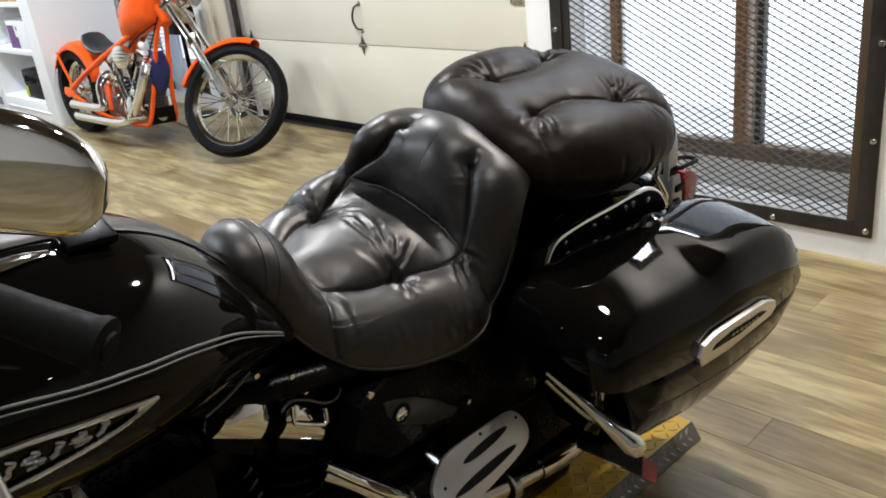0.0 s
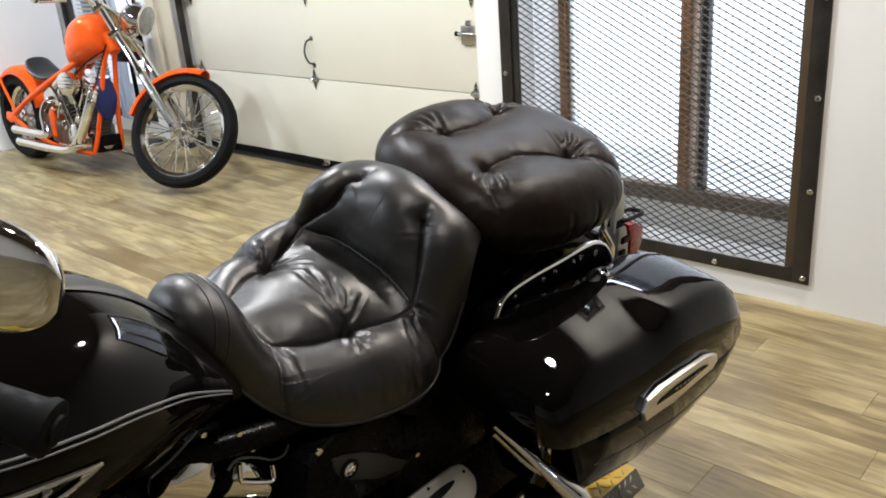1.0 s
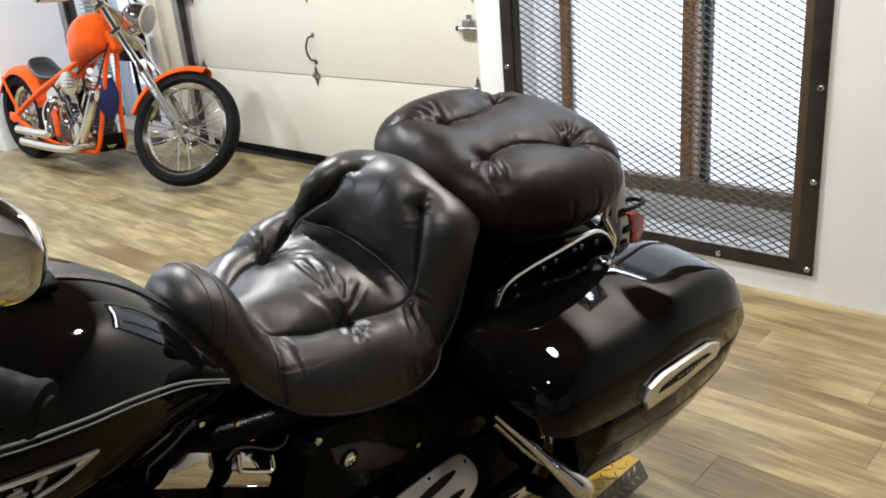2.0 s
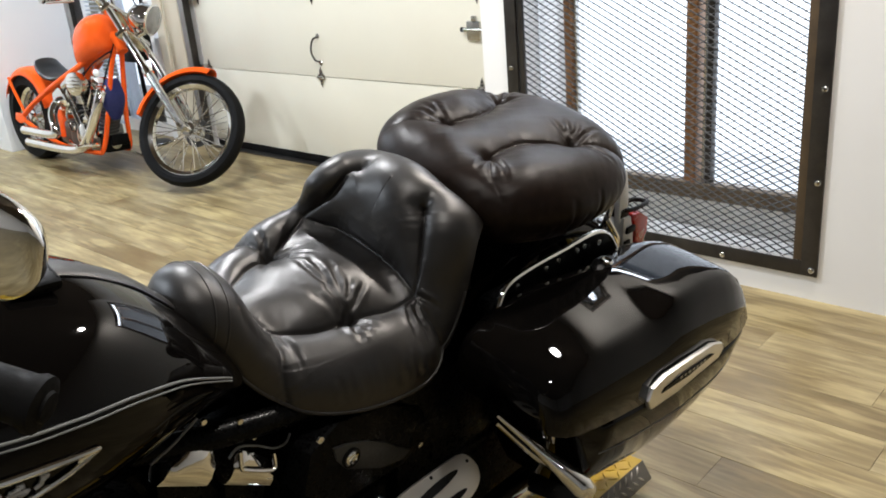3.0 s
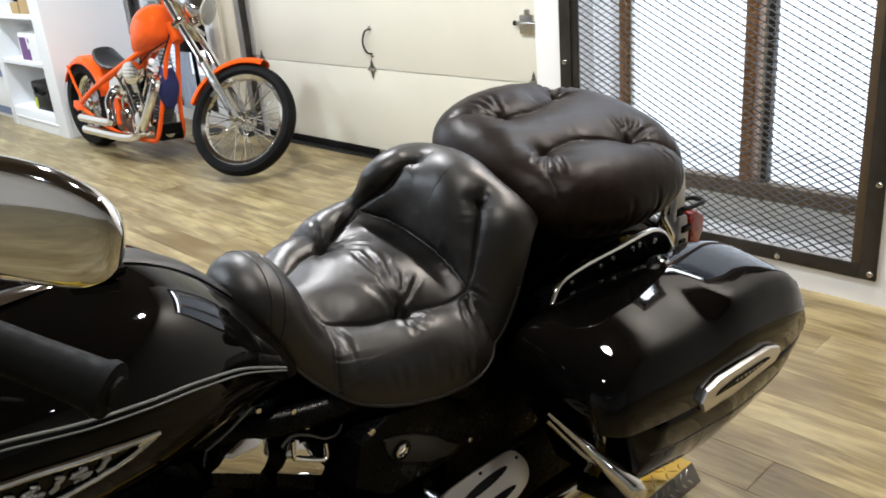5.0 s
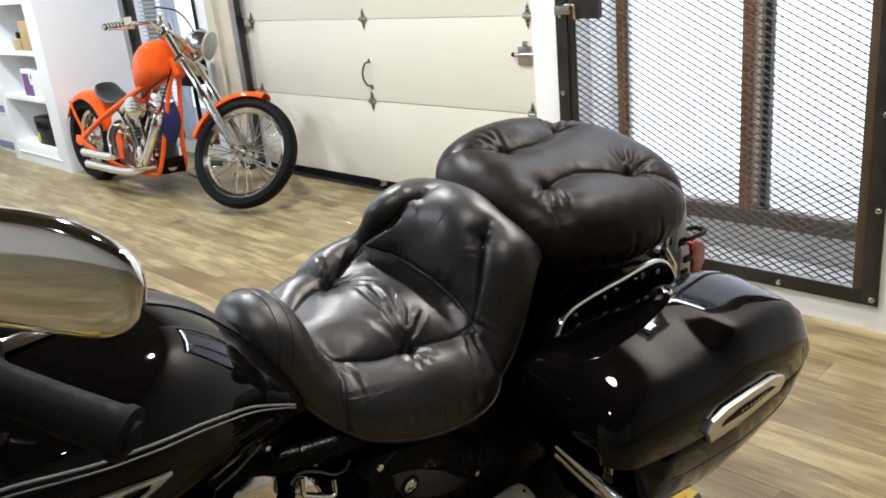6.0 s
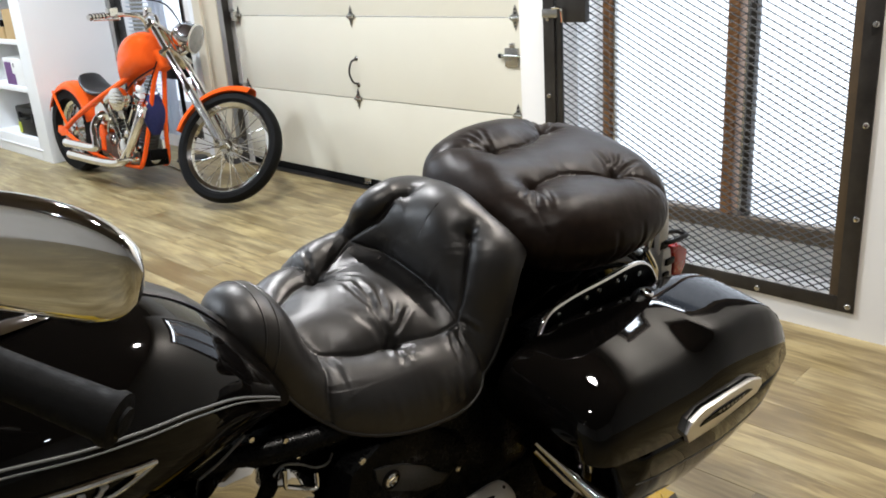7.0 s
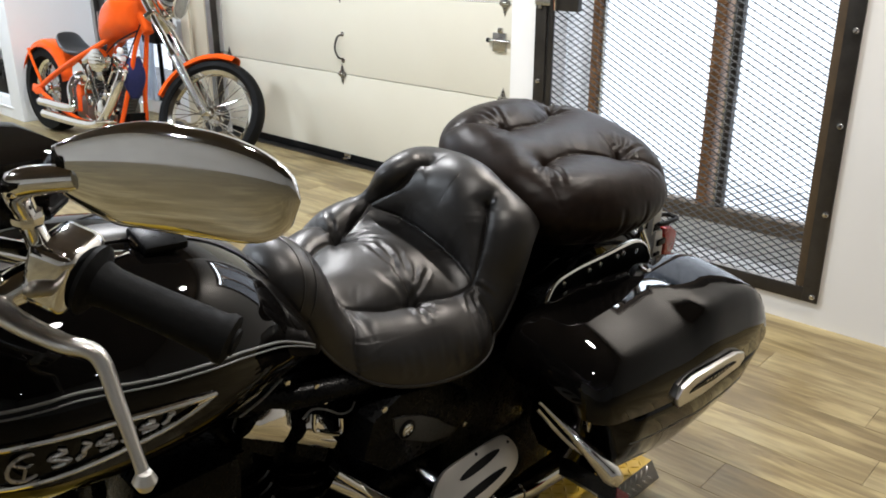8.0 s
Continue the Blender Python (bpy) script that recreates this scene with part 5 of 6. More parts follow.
        prism(po, s * 0.203, s * 0.194, "y", bm=bmr)
        sub(rl, "rail_plate", bmr, PLASTIC)
        for x, z in ((0.335, 0.735), (0.425, 0.741), (0.465, 0.744), (0.53, 0.745), (0.555, 0.746), (0.61, 0.738)):
            sub(rl, "rivet", lathe([(0.0075, 0), (0.007, 0.004), (0.0, 0.006)], pose(x, s * 0.204, z, s * -90, 0, 0), 10), CHROME)
        # bag guard: flattened chrome bar ending in a lobe
        gd = part("bag_guard", tube([(0.176, s * 0.298, 0.562), (0.215, s * 0.355, 0.502), (0.245, s * 0.398, 0.455), (0.270, s * 0.431, 0.417), (0.282, s * 0.446, 0.400)], [0.005, 0.009, 0.019, 0.026, 0.019], 14, None, 8, 0.9), CHROME, t, "chrome bar in front of the saddlebag")
        sub(gd, "guard_rod", tube([(0.185, s * 0.29, 0.535), (0.22, s * 0.335, 0.478), (0.248, s * 0.375, 0.44)], 0.0055, 8), CHROME)
        part("bag_bracket", box((0.238, min(s * 0.365, s * 0.385), 0.505), (0.246, max(s * 0.365, s * 0.385), 0.56), 0.003), CHROME, t)
        # passenger footboard: slotted chrome plate, half folded up
        o = [(-0.113, -0.012), (-0.105, 0.010), (-0.071, 0.036), (-0.036, 0.045), (0.037, 0.047), (0.098, 0.047), (0.124, 0.038), (0.137, 0.008), (0.126, -0.018), (0.094, -0.033), (0.03, -0.046), (-0.04, -0.056), (-0.10, -0.052)]
        o = [(p.x, p.y) for p in smooth_line([(*p, 0) for p in o] + [(*o[0], 0)], 3)[:-1]]
        mm = Matrix.Translation((0.0, s * 0.29, 0.452)) @ Matrix(((1, 0, 0, 0), (0, -s * 0.6, s * 0.8, 0), (0, 0.8, 0.6, 0), (0, 0, 0, 1)))
        fbd = part("footboard", turned(prism(o, -0.008, 0.004, "z", 0.004), mm), ALLOY, t, "chrome passenger footboard with dark slots")
        for a, b in (((-0.03, 0.013), (0.09, 0.024)), ((-0.075, -0.028), (0.092, -0.014))):
            cx, cy, dx, dy = (a[0] + b[0]) / 2, (a[1] + b[1]) / 2, (b[0] - a[0]) / 2, (b[1] - a[1]) / 2
            L2 = math.hypot(dx, dy)
            oo = [(cx + dx * math.cos(q) - dy / L2 * 0.0085 * math.sin(q), cy + dy * math.cos(q) + dx / L2 * 0.0085 * math.sin(q)) for q in np.linspace(0, 2 * math.pi, 18)[:-1]]
            sub(fbd, "footboard_slot", turned(prism(oo, 0.0035, 0.0055, "z"), mm), RUBBER, "", False)
        for x, y in ((-0.085, -0.005), (0.118, 0.028), (0.03, 0.04)):
            sub(fbd, "footboard_screw", turned(lathe([(0.0035, 0.004), (0.003, 0.0055), (0.0, 0.006)], Matrix.Translation((x, y, 0)), 8), mm), RUBBER)
        sub(fbd, "footboard_arm", tube([(-0.02, s * 0.29, 0.43), (-0.01, s * 0.22, 0.40), (0.0, s * 0.14, 0.38)], 0.014, 10), SATIN)
        # exhaust
        ex = part("exhaust_pipe", tube([(-0.21, s * 0.12, 0.455), (-0.17, s * 0.15, 0.425), (-0.11, s * 0.19, 0.365), (-0.03, s * 0.228, 0.318), (0.10, s * 0.25, 0.295), (0.20, s * 0.262, 0.29)], [0.018, 0.019, 0.020, 0.021, 0.022, 0.022], 16), CHROME, t, "chrome exhaust")
        sub(ex, "muffler", lathe([(0.0, 0.0), (0.026, 0.0), (0.030, 0.05), (0.032, 0.14), (0.036, 0.2), (0.038, 0.5), (0.034, 0.53), (0.026, 0.53), (0.026, 0.48), (0.0, 0.48)], pose(0.20, s * 0.262, 0.29, 0, 92, 0), 28), CHROME)
        sub(ex, "exhaust_clamp", lathe([(0.029, -0.010), (0.033, -0.007), (0.033, 0.007), (0.029, 0.010)], pose(0.125, s * 0.255, 0.293, 0, 92, 0), 24), SATIN)
        sub(ex, "heat_shield", tube([(-0.236, s * 0.160, 0.520), (-0.165, s * 0.185, 0.445), (-0.09, s * 0.21, 0.370)], 0.019, 12, None, 5, 0.6), CHROME)
        sub(ex, "shield_clip", lathe([(0.022, -0.006), (0.025, 0.0), (0.022, 0.006)], pose(-0.10, s * 0.20, 0.372, 0, 130, 0), 18), SATIN)
        # reflector block under the guard
        rf = part("reflector_block", tube([(0.225, s * 0.355, 0.405), (0.28, s * 0.392, 0.358), (0.318, s * 0.420, 0.325)], 0.035, 4, None, 3, 0.6), PLASTIC, t, "black bracket with red reflector")
        sub(rf, "reflector", tube([(0.318, s * 0.420, 0.325), (0.342, s * 0.438, 0.304)], 0.036, 4, None, 1, 0.6), RED, "red reflector", False)
        sub(rf, "bracket_edge", tube([(0.215, s * 0.365, 0.40), (0.27, s * 0.415, 0.345)], 0.003, 6, None, 1), CHROME)

    # tail: lamp cluster, bracket, white mast
    for s in (-1, 1):
        lo, hi = min(s * 0.095, s * 0.150), max(s * 0.095, s * 0.150)
        tl = part("tail_light", prism([(0.805, 0.605), (0.858, 0.600), (0.850, 0.664), (0.832, 0.712), (0.800, 0.716)], lo, hi, "y", 0.006), WHITEPLASTIC, t, "tail lamp with red lens")
        sub(tl, "red_lens", prism([(0.859, 0.596), (0.882, 0.604), (0.908, 0.650), (0.904, 0.690), (0.868, 0.712), (0.834, 0.716), (0.852, 0.664)], lo - 0.004, hi + 0.004, "y", 0.005), RED, "red lens")
        out = hi if s > 0 else lo
        for x0, x1, z0, z1 in ((0.812, 0.846, 0.672, 0.688), (0.808, 0.830, 0.626, 0.654), (0.812, 0.850, 0.604, 0.614)):
            sub(tl, "lamp_slot", box((x0, out - 0.006, z0), (x1, out + 0.002, z1), 0.0015), PLASTIC)
        part("sissy_bar", tube([(0.70, s * 0.115, 0.62), (0.775, s * 0.118, 0.71), (0.80, s * 0.118, 0.80), (0.80, s * 0.115, 0.86)], 0.008, 10), CHROME, t, "chrome seat stay")
        part("sissy_bar", tube([(0.745, s * 0.135, 0.73), (0.785, s * 0.14, 0.675), (0.815, s * 0.135, 0.63)], 0.008, 10), CHROME, t, "chrome seat stay")
    br = bmesh.new()
    tube([(0.862 + 0.058 * math.copysign(abs(math.cos(a)) ** 0.5, math.cos(a)), -0.128 + 0.020 * math.sin(a), 0.726 - 0.10 * 0.058 * math.cos(a)) for a in np.linspace(0, 2 * math.pi, 26)], 0.006, 8, br, 1)
    part("luggage_loop", br, PLASTIC, t, "black slotted bracket")
    part("bracket_foot", box((0.795, -0.145, 0.712), (0.830, -0.110, 0.736), 0.006), PLASTIC, t)
    part("mast", prism([(0.792, 0.700), (0.832, 0.712), (0.822, 0.780), (0.806, 0.835), (0.796, 0.838), (0.786, 0.775)], -0.142, -0.126, "y", 0.005), WHITEPLASTIC, t, "white plastic antenna foot")
    part("seat_stay_cross", tube([(0.785, -0.118, 0.745), (0.785, 0.118, 0.745)], 0.007, 8), CHROME, t)
    part("side_stand", tube([(-0.25, -0.13, 0.16), (-0.22, -0.22, 0.10), (-0.20, -0.30, 0.048)], [0.012, 0.012, 0.015], 10), ENGINE, t)


touring_motorcycle()


def ramp_plate():
    """Low yellow tread-plate platform under the motorcycle's wheels."""
    t = thing("wheel_platform", "worn yellow diamond-plate platform with a bare metal edge", "platform", (0.9, 1.333, 0), -2)
    x0, x1, y0, y1, h = -1.55, 0.79, -0.292, 0.24, 0.046
    part("deck", box((x0, y0, 0.001), (x1, y1, h), 0.003), YELLOW, t)
    for s, y in ((-1, y0), (1, y1)):
        o = [(y, h), (y + s * 0.026, 0.004), (y + s * 0.026, 0.001), (y, 0.001)]
        part("edge_ramp", prism(o, x0, x1, "x", 0.0), TREAD, t, "bare tread-plate edge", False)
    bm, bm2 = bmesh.new(), bmesh.new()
    def lug(b, m):
        v = [b.verts.new(m @ Vector(p)) for p in ((-0.014, 0, 0), (0, -0.0038, 0), (0.014, 0, 0), (0, 0.0038, 0), (-0.007, 0, 0.0022), (0.007, 0, 0.0022))]
        for f in ((0, 1, 4), (1, 5, 4), (1, 2, 5), (2, 3, 5), (3, 4, 5), (3, 0, 4)):
            b.faces.new([v[i] for i in f])
    i = 0
    for x in np.arange(0.0, x1 - 0.02, 0.026):
        for k, y in enumerate(np.arange(y0 + 0.015, y1 - 0.01, 0.026)):
            lug(bm, pose(x, y, h, 0, 0, 45 if (k + i) % 2 else -45))
        i += 1
    slope = math.degrees(math.atan2(h - 0.004, 0.026))
    for x in np.arange(0.0, x1 - 0.02, 0.026):
        for q in (0.25, 0.7):
            lug(bm2, pose(x, y0 - 0.026 * q, h * (1 - q) + 0.004 * q, slope, 0, 0) @ pose(0, 0, 0.0003, 0, 0, 45 if q < 0.5 else -45) @ Matrix.Scale(0.9, 4))
    part("deck_lugs", bm, YELLOW, t, kind="stuff")
    part("edge_lugs", bm2, ALLOY, t, kind="stuff")


ramp_plate()


# ---- orange chopper by the far wall ----
# Its own axes: x to the rear, y to its right, z up; the front contact point is the origin.
def spoked_wheel(t, m, R, wd, rim_r, spokes, tyre_label):
    wh = part("wheel", turned(lathe([(rim_r, -0.030), (rim_r + 0.012, -0.026), (rim_r - 0.008, -0.016), (rim_r - 0.012, 0.0), (rim_r - 0.008, 0.016), (rim_r + 0.012, 0.026), (rim_r, 0.030), (rim_r - 0.022, 0.018), (rim_r - 0.026, 0.0), (rim_r - 0.022, -0.018), (rim_r, -0.030)], sides=56), m), CHROME, t)
    sub(wh, "tyre", turned(lathe([(rim_r + 0.004, -0.030), (rim_r + 0.022, -wd), (R - 0.022, -wd * 0.95), (R - 0.006, -wd * 0.6), (R, 0), (R - 0.006, wd * 0.6), (R - 0.022, wd * 0.95), (rim_r + 0.022, wd), (rim_r + 0.004, 0.030)], sides=64), m), RUBBER, tyre_label)
    sub(wh, "hub", turned(lathe([(0.0, -0.065), (0.02, -0.065), (0.022, -0.05), (0.042, -0.045), (0.045, -0.038), (0.025, -0.03), (0.022, 0.03), (0.045, 0.038), (0.042, 0.045), (0.022, 0.05), (0.02, 0.065), (0.0, 0.065)], sides=24), m), CHROME)
    for k in range(spokes):
        a = 2 * math.pi * k / spokes
        side = 1 if k % 2 else -1
        b = a + (0.42 if (k // 2) % 2 else -0.42)
        bm = rod((0.040 * math.cos(b), 0.040 * math.sin(b), side * 0.040), ((rim_r - 0.02) * math.cos(a), (rim_r - 0.02) * math.sin(a), side * 0.006), 0.0026, 5)
        sub(wh, "spoke", turned(bm, m), CHROME)
    return wh


def guard(cx, cz, r, a0, a1, w, mat, t, name, label, m=None, drop=0.03):
    secs = []
    for a in np.linspace(radians(a0), radians(a1), 26):
        ring = []
        for inner in (0, 1):
            ks = range(11) if not inner else range(10, -1, -1)
            for k in ks:
                b = -1 + 2 * k / 10
                rr = r + 0.028 * math.sqrt(max(0.0, 1 - b * b)) - drop * max(0.0, abs(b) - 0.75) / 0.25 - 0.004 * inner
                ring.append((cx + rr * math.cos(a), w * b * (1 - 0.03 * inner), cz + rr * math.sin(a)))
        secs.append(ring)
    bm = loft(secs)
    if m:
        turned(bm, m)
    return part(name, bm, mat, t, label, "all")


def chopper():
    t = thing("chopper_motorcycle", "orange chopper motorcycle with chrome engine and spoked wheels", "motorcycle", (2.634, 4.625, 0.0), 93.3, rx=5)

    # rear wheel, mudguard and solo seat
    spoked_wheel(t, pose(1.83, 0, 0.312, 90, 0, 0), 0.312, 0.078, 0.205, 32, "wide black rear tyre")
    guard(1.825, 0.312, 0.326, 165, 24, 0.094, ORANGE, t, "rear_mudguard", "orange rear mudguard")
    st = smooth_line([(1.34, 0, 0.60), (1.40, 0, 0.597), (1.47, 0, 0.61), (1.55, 0, 0.65), (1.60, 0, 0.70), (1.595, 0, 0.712)], 5)
    secs = []
    for i, p in enumerate(st):
        q = i / (len(st) - 1)
        w, h = 0.02 + 0.092 * math.sin(math.pi * min(q * 0.85 + 0.13, 1)) ** 0.6, 0.024 * math.sin(math.pi * min(q * 0.9 + 0.06, 1)) ** 0.5 + 0.004
        secs.append([(p.x, w * math.cos(a), p.z + h * math.sin(a)) for a in (2 * math.pi * k / 20 for k in range(20))])
    part("seat", loft(secs), LEATHER, t, "black leather solo seat", "all")

    # frame
    for s in (1, -1):
        part("frame_rail", tube([(0.84, 0.03 * s, 0.79), (1.02, 0.07 * s, 0.695), (1.30, 0.115 * s, 0.565), (1.60, 0.125 * s, 0.43), (1.82, 0.125 * s, 0.315)], 0.019, 12), ORANGE, t, "orange frame tube")
        part("frame_rail", tube([(1.83, 0.125 * s, 0.305), (1.50, 0.125 * s, 0.20), (1.25, 0.11 * s, 0.15), (0.92, 0.10 * s, 0.14), (0.82, 0.095 * s, 0.17), (0.765, 0.065 * s, 0.38), (0.69, 0.04 * s, 0.68), (0.635, 0.02 * s, 0.83)], 0.0155, 12), ORANGE, t, "orange frame tube")
        part("mudguard_stay", tube([(1.78, 0.118 * s, 0.34), (1.90, 0.118 * s, 0.50), (1.99, 0.10 * s, 0.58)], 0.010, 8), ORANGE, t)
        part("axle_plate", prism([(1.74, 0.285), (1.78, 0.345), (1.88, 0.345), (1.90, 0.295), (1.84, 0.27)], min(s * 0.128, s * 0.142), max(s * 0.128, s * 0.142), "y", 0.003), ORANGE, t)
    part("head_tube", rod((0.665, 0, 0.90), (0.595, 0, 0.79), 0.036, 18), ORANGE, t)
    part("backbone", tube([(0.62, 0, 0.87), (0.78, 0, 0.86), (0.98, 0, 0.76), (1.08, 0, 0.60)], 0.022, 12), ORANGE, t)
    part("battery_box", box((1.30, -0.09, 0.20), (1.46, 0.09, 0.42), 0.02), ORANGE, t, "orange battery box")
    part("oil_tank", lathe([(0.0, -0.11), (0.075, -0.11), (0.088, -0.095), (0.09, 0.0), (0.088, 0.095), (0.075, 0.11), (0.0, 0.11)], pose(1.29, 0, 0.475, 90, 0, 0), 28), CHROME, t, "chrome oil tank")

    # tall teardrop tank
    rows = [(0.66, 0.03, 0.93, 0.84), (0.68, 0.085, 0.985, 0.805), (0.73, 0.122, 1.016, 0.775), (0.81, 0.136, 1.022, 0.745), (0.90, 0.130, 1.002, 0.72), (0.98, 0.112, 0.958, 0.695), (1.05, 0.080, 0.89, 0.68), (1.10, 0.042, 0.815, 0.68), (1.125, 0.014, 0.755, 0.69)]
    secs = []
    for p, q in zip(smooth_line([r[:3] for r in rows], 5), smooth_line([(r[0], r[3], 0) for r in rows], 5)):
        zc = p.z * 0.52 + q.y * 0.48
        ring = []
        for k in range(36):
            a = 2 * math.pi * k / 36
            c, sn = math.cos(a), math.sin(a)
            ring.append((p.x, p.y * math.copysign(abs(c) ** 0.75, c), zc + ((p.z - zc) if sn > 0 else (zc - q.y)) * math.copysign(abs(sn) ** 0.85, sn)))
        secs.append(ring)
    tk = part("fuel_tank", loft(secs), ORANGE, t, "tall orange fuel tank", "all")
    sub(tk, "filler_cap", lathe([(0.028, -0.01), (0.03, 0.008), (0.022, 0.014), (0.0, 0.015)], pose(0.76, 0.0, 1.024), 18), CHROME)
    sub(tk, "tank_badge", turned(prism([(-0.018, -0.03), (0.016, -0.034), (0.020, 0.02), (0.0, 0.036), (-0.02, 0.022)], -0.001, 0.003, "y", 0.001), pose(1.015, 0.0985, 0.865, 0, 0, -24)), SATIN, "grey tank badge")

    # engine
    part("crankcase", box((0.86, -0.10, 0.135), (1.22, 0.11, 0.33), 0.05, 4), GREYCASE, t, "grey engine case")
    part("cam_cover", lathe([(0.088, 0.0), (0.086, 0.02), (0.06, 0.034), (0.0, 0.036)], pose(0.99, 0.108, 0.24, -90, 0, 0), 26), CHROME, t, "round chrome cam cover")
    part("gear_case", box((1.20, -0.09, 0.16), (1.40, 0.085, 0.33), 0.04, 3), GREYCASE, t)
    part("primary_cover", prism([(0.88, 0.17), (0.90, 0.30), (1.02, 0.33), (1.36, 0.33), (1.42, 0.26), (1.40, 0.15), (1.0, 0.13)], -0.155, -0.10, "y", 0.014), CHROME, t)
    for lean, x0 in ((-24, 0.925), (22, 1.06)):
        m = pose(x0, 0.015, 0.27, 0, lean, 0) @ Matrix.Diagonal((1.12, 1.12, 1.1, 1))
        cy = part("cylinder", turned(lathe([(0.0, 0), (0.052, 0), (0.052, 0.23), (0.0, 0.23)], sides=20), m), ENGINE, t, "finned alloy cylinder")
        for k in range(9):
            bm = lathe([(0.05, 0.0), (0.084, 0.001), (0.086, 0.004), (0.084, 0.007), (0.05, 0.008)], m @ Matrix.Translation((0, 0, 0.02 + 0.022 * k)), 20)
            sub(cy, "cooling_fin", bm, GREYCASE)
        sub(cy, "cylinder_head", turned(box((-0.075, -0.075, 0.225), (0.075, 0.075, 0.275), 0.015), m), CHROME)
        sub(cy, "rocker_box", turned(box((-0.062, -0.085, 0.278), (0.062, 0.085, 0.335), 0.02, 3), m), CHROME)
        for dx in (-0.028, 0.028):
            sub(cy, "pushrod_tube", rod((1.01 + dx * 0.9, 0.112, 0.27), m @ Vector((dx, 0.088, 0.25)), 0.009, 10), CHROME)
    ac = part("air_cleaner", lathe([(0.0, 0.0), (0.07, 0.0), (0.082, 0.02), (0.078, 0.05), (0.05, 0.062), (0.0, 0.064)], pose(0.95, 0.115, 0.590, -90, 0, 0) @ Matrix.Diagonal((1.35, 0.95, 1, 1)), 28), CHROME, t, "oval chrome air cleaner")
    for k in range(5):
        sub(ac, "cleaner_rib", tube([(0.87, 0.175 - 0.006 * abs(k - 2), 0.545 + 0.022 * k), (0.95, 0.186 - 0.006 * abs(k - 2), 0.547 + 0.022 * k), (1.03, 0.173 - 0.006 * abs(k - 2), 0.545 + 0.022 * k)], 0.005, 8), CHROME)
    # made-up dark box that gives the gap between the cylinders its shade
    part("engine_block", box((0.90, -0.07, 0.20), (1.20, 0.03, 0.60), 0.02), ENGINE, t, "dark filler for the shaded gap between the cylinders")
    part("carburettor", box((0.99, 0.05, 0.45), (1.08, 0.105, 0.56), 0.012), SATIN, t)
    for x, y, z, r in ((0.93, 0.115, 0.36, 0.030), (1.15, 0.11, 0.40, 0.026), (0.88, 0.10, 0.27, 0.034), (1.12, 0.12, 0.30, 0.036)):
        part("engine_cap", lathe([(r, -0.02), (r, 0.008), (r * 0.8, 0.016), (0.0, 0.018)], pose(x, y, z, -90, 0, 0), 20), CHROME, t, "round chrome engine cap")
    for pts in ([(0.86, 0.10, 0.30), (0.90, 0.13, 0.40), (0.96, 0.12, 0.50)], [(1.20, 0.10, 0.28), (1.17, 0.13, 0.38), (1.12, 0.12, 0.46)], [(0.90, 0.12, 0.20), (1.05, 0.14, 0.17), (1.18, 0.13, 0.20)]):
        part("oil_line", tube(pts, 0.008, 8), CHROME, t, "braided chrome oil line")
    # two long pipes along the right side
    for pts, L in (([(0.82, 0.06, 0.58), (0.70, 0.13, 0.54), (0.705, 0.17, 0.44), (0.82, 0.19, 0.265), (1.0, 0.195, 0.165), (1.62, 0.20, 0.165)], 0), ([(1.20, 0.06, 0.47), (1.27, 0.12, 0.455), (1.275, 0.17, 0.38), (1.22, 0.195, 0.28), (1.26, 0.20, 0.245), (1.66, 0.20, 0.245)], 1)):
        ex = part("exhaust_pipe", tube(pts, 0.030, 16, None, 8), CHROME, t, "long chrome exhaust pipe")
        e = pts[-1]
        sub(ex, "pipe_mouth", lathe([(0.027, 0.0005), (0.022, 0.001), (0.022, -0.0), (0.0, 0.0006)], pose(e[0], e[1], e[2], 0, 90, 0), 16), RUBBER)
        sub(ex, "pipe_flange", lathe([(0.034, -0.008), (0.037, 0.0), (0.034, 0.008)], Matrix.Translation(pts[1]), 16), SATIN)
    part("footpeg", rod((0.83, 0.12, 0.20), (0.83, 0.27, 0.21), 0.013, 12), CHROME, t)
    part("brake_pedal", tube([(0.88, 0.15, 0.19), (0.80, 0.18, 0.20), (0.72, 0.19, 0.23)], 0.008, 8), CHROME, t)
    part("oil_filter", lathe([(0.0, 0.0), (0.036, 0.0), (0.038, 0.01), (0.038, 0.08), (0.03, 0.09), (0.0, 0.09)], pose(0.86, 0.02, 0.20, 0, -90, 0), 20), SATIN, t, "round oil filter")
    # black regulator, enlarged to stand in for shade low in the frame
    part("regulator", box((0.79, -0.085, 0.145), (0.87, 0.085, 0.25), 0.01), PLASTIC, t)
    part("oil_cooler", box((0.76, -0.06, 0.19), (0.785, 0.06, 0.26), 0.006), PLASTIC, t)
    part("horn", lathe([(0.0, 0.0), (0.022, 0.0), (0.024, 0.010), (0.014, 0.018), (0.0, 0.019)], pose(0.76, 0.10, 0.665, -90, 0, 20), 18), WHITEPLASTIC, t, "cream horn cover")
    part("coil", box((0.77, 0.055, 0.56), (0.84, 0.10, 0.63), 0.01), WHITEPLASTIC, t)
    bag = bmesh.new()
    secs = []
    for i, z in enumerate(np.linspace(0.62, 0.36, 14)):
        q = i / 13
        secs.append([(0.745 + (0.018 + 0.026 * math.sin(math.pi * min(q + 0.1, 1)) ** 0.7) * math.cos(a) * (1 + 0.12 * math.sin(3 * a + 5 * q)), 0.02 + (0.03 + 0.05 * math.sin(math.pi * min(q * 0.9 + 0.1, 1))) * math.sin(a), z) for a in (2 * math.pi * k / 20 for k in range(20))])
    part("rag", loft(secs), BLUE, t, "navy cloth tied to the frame", "all")
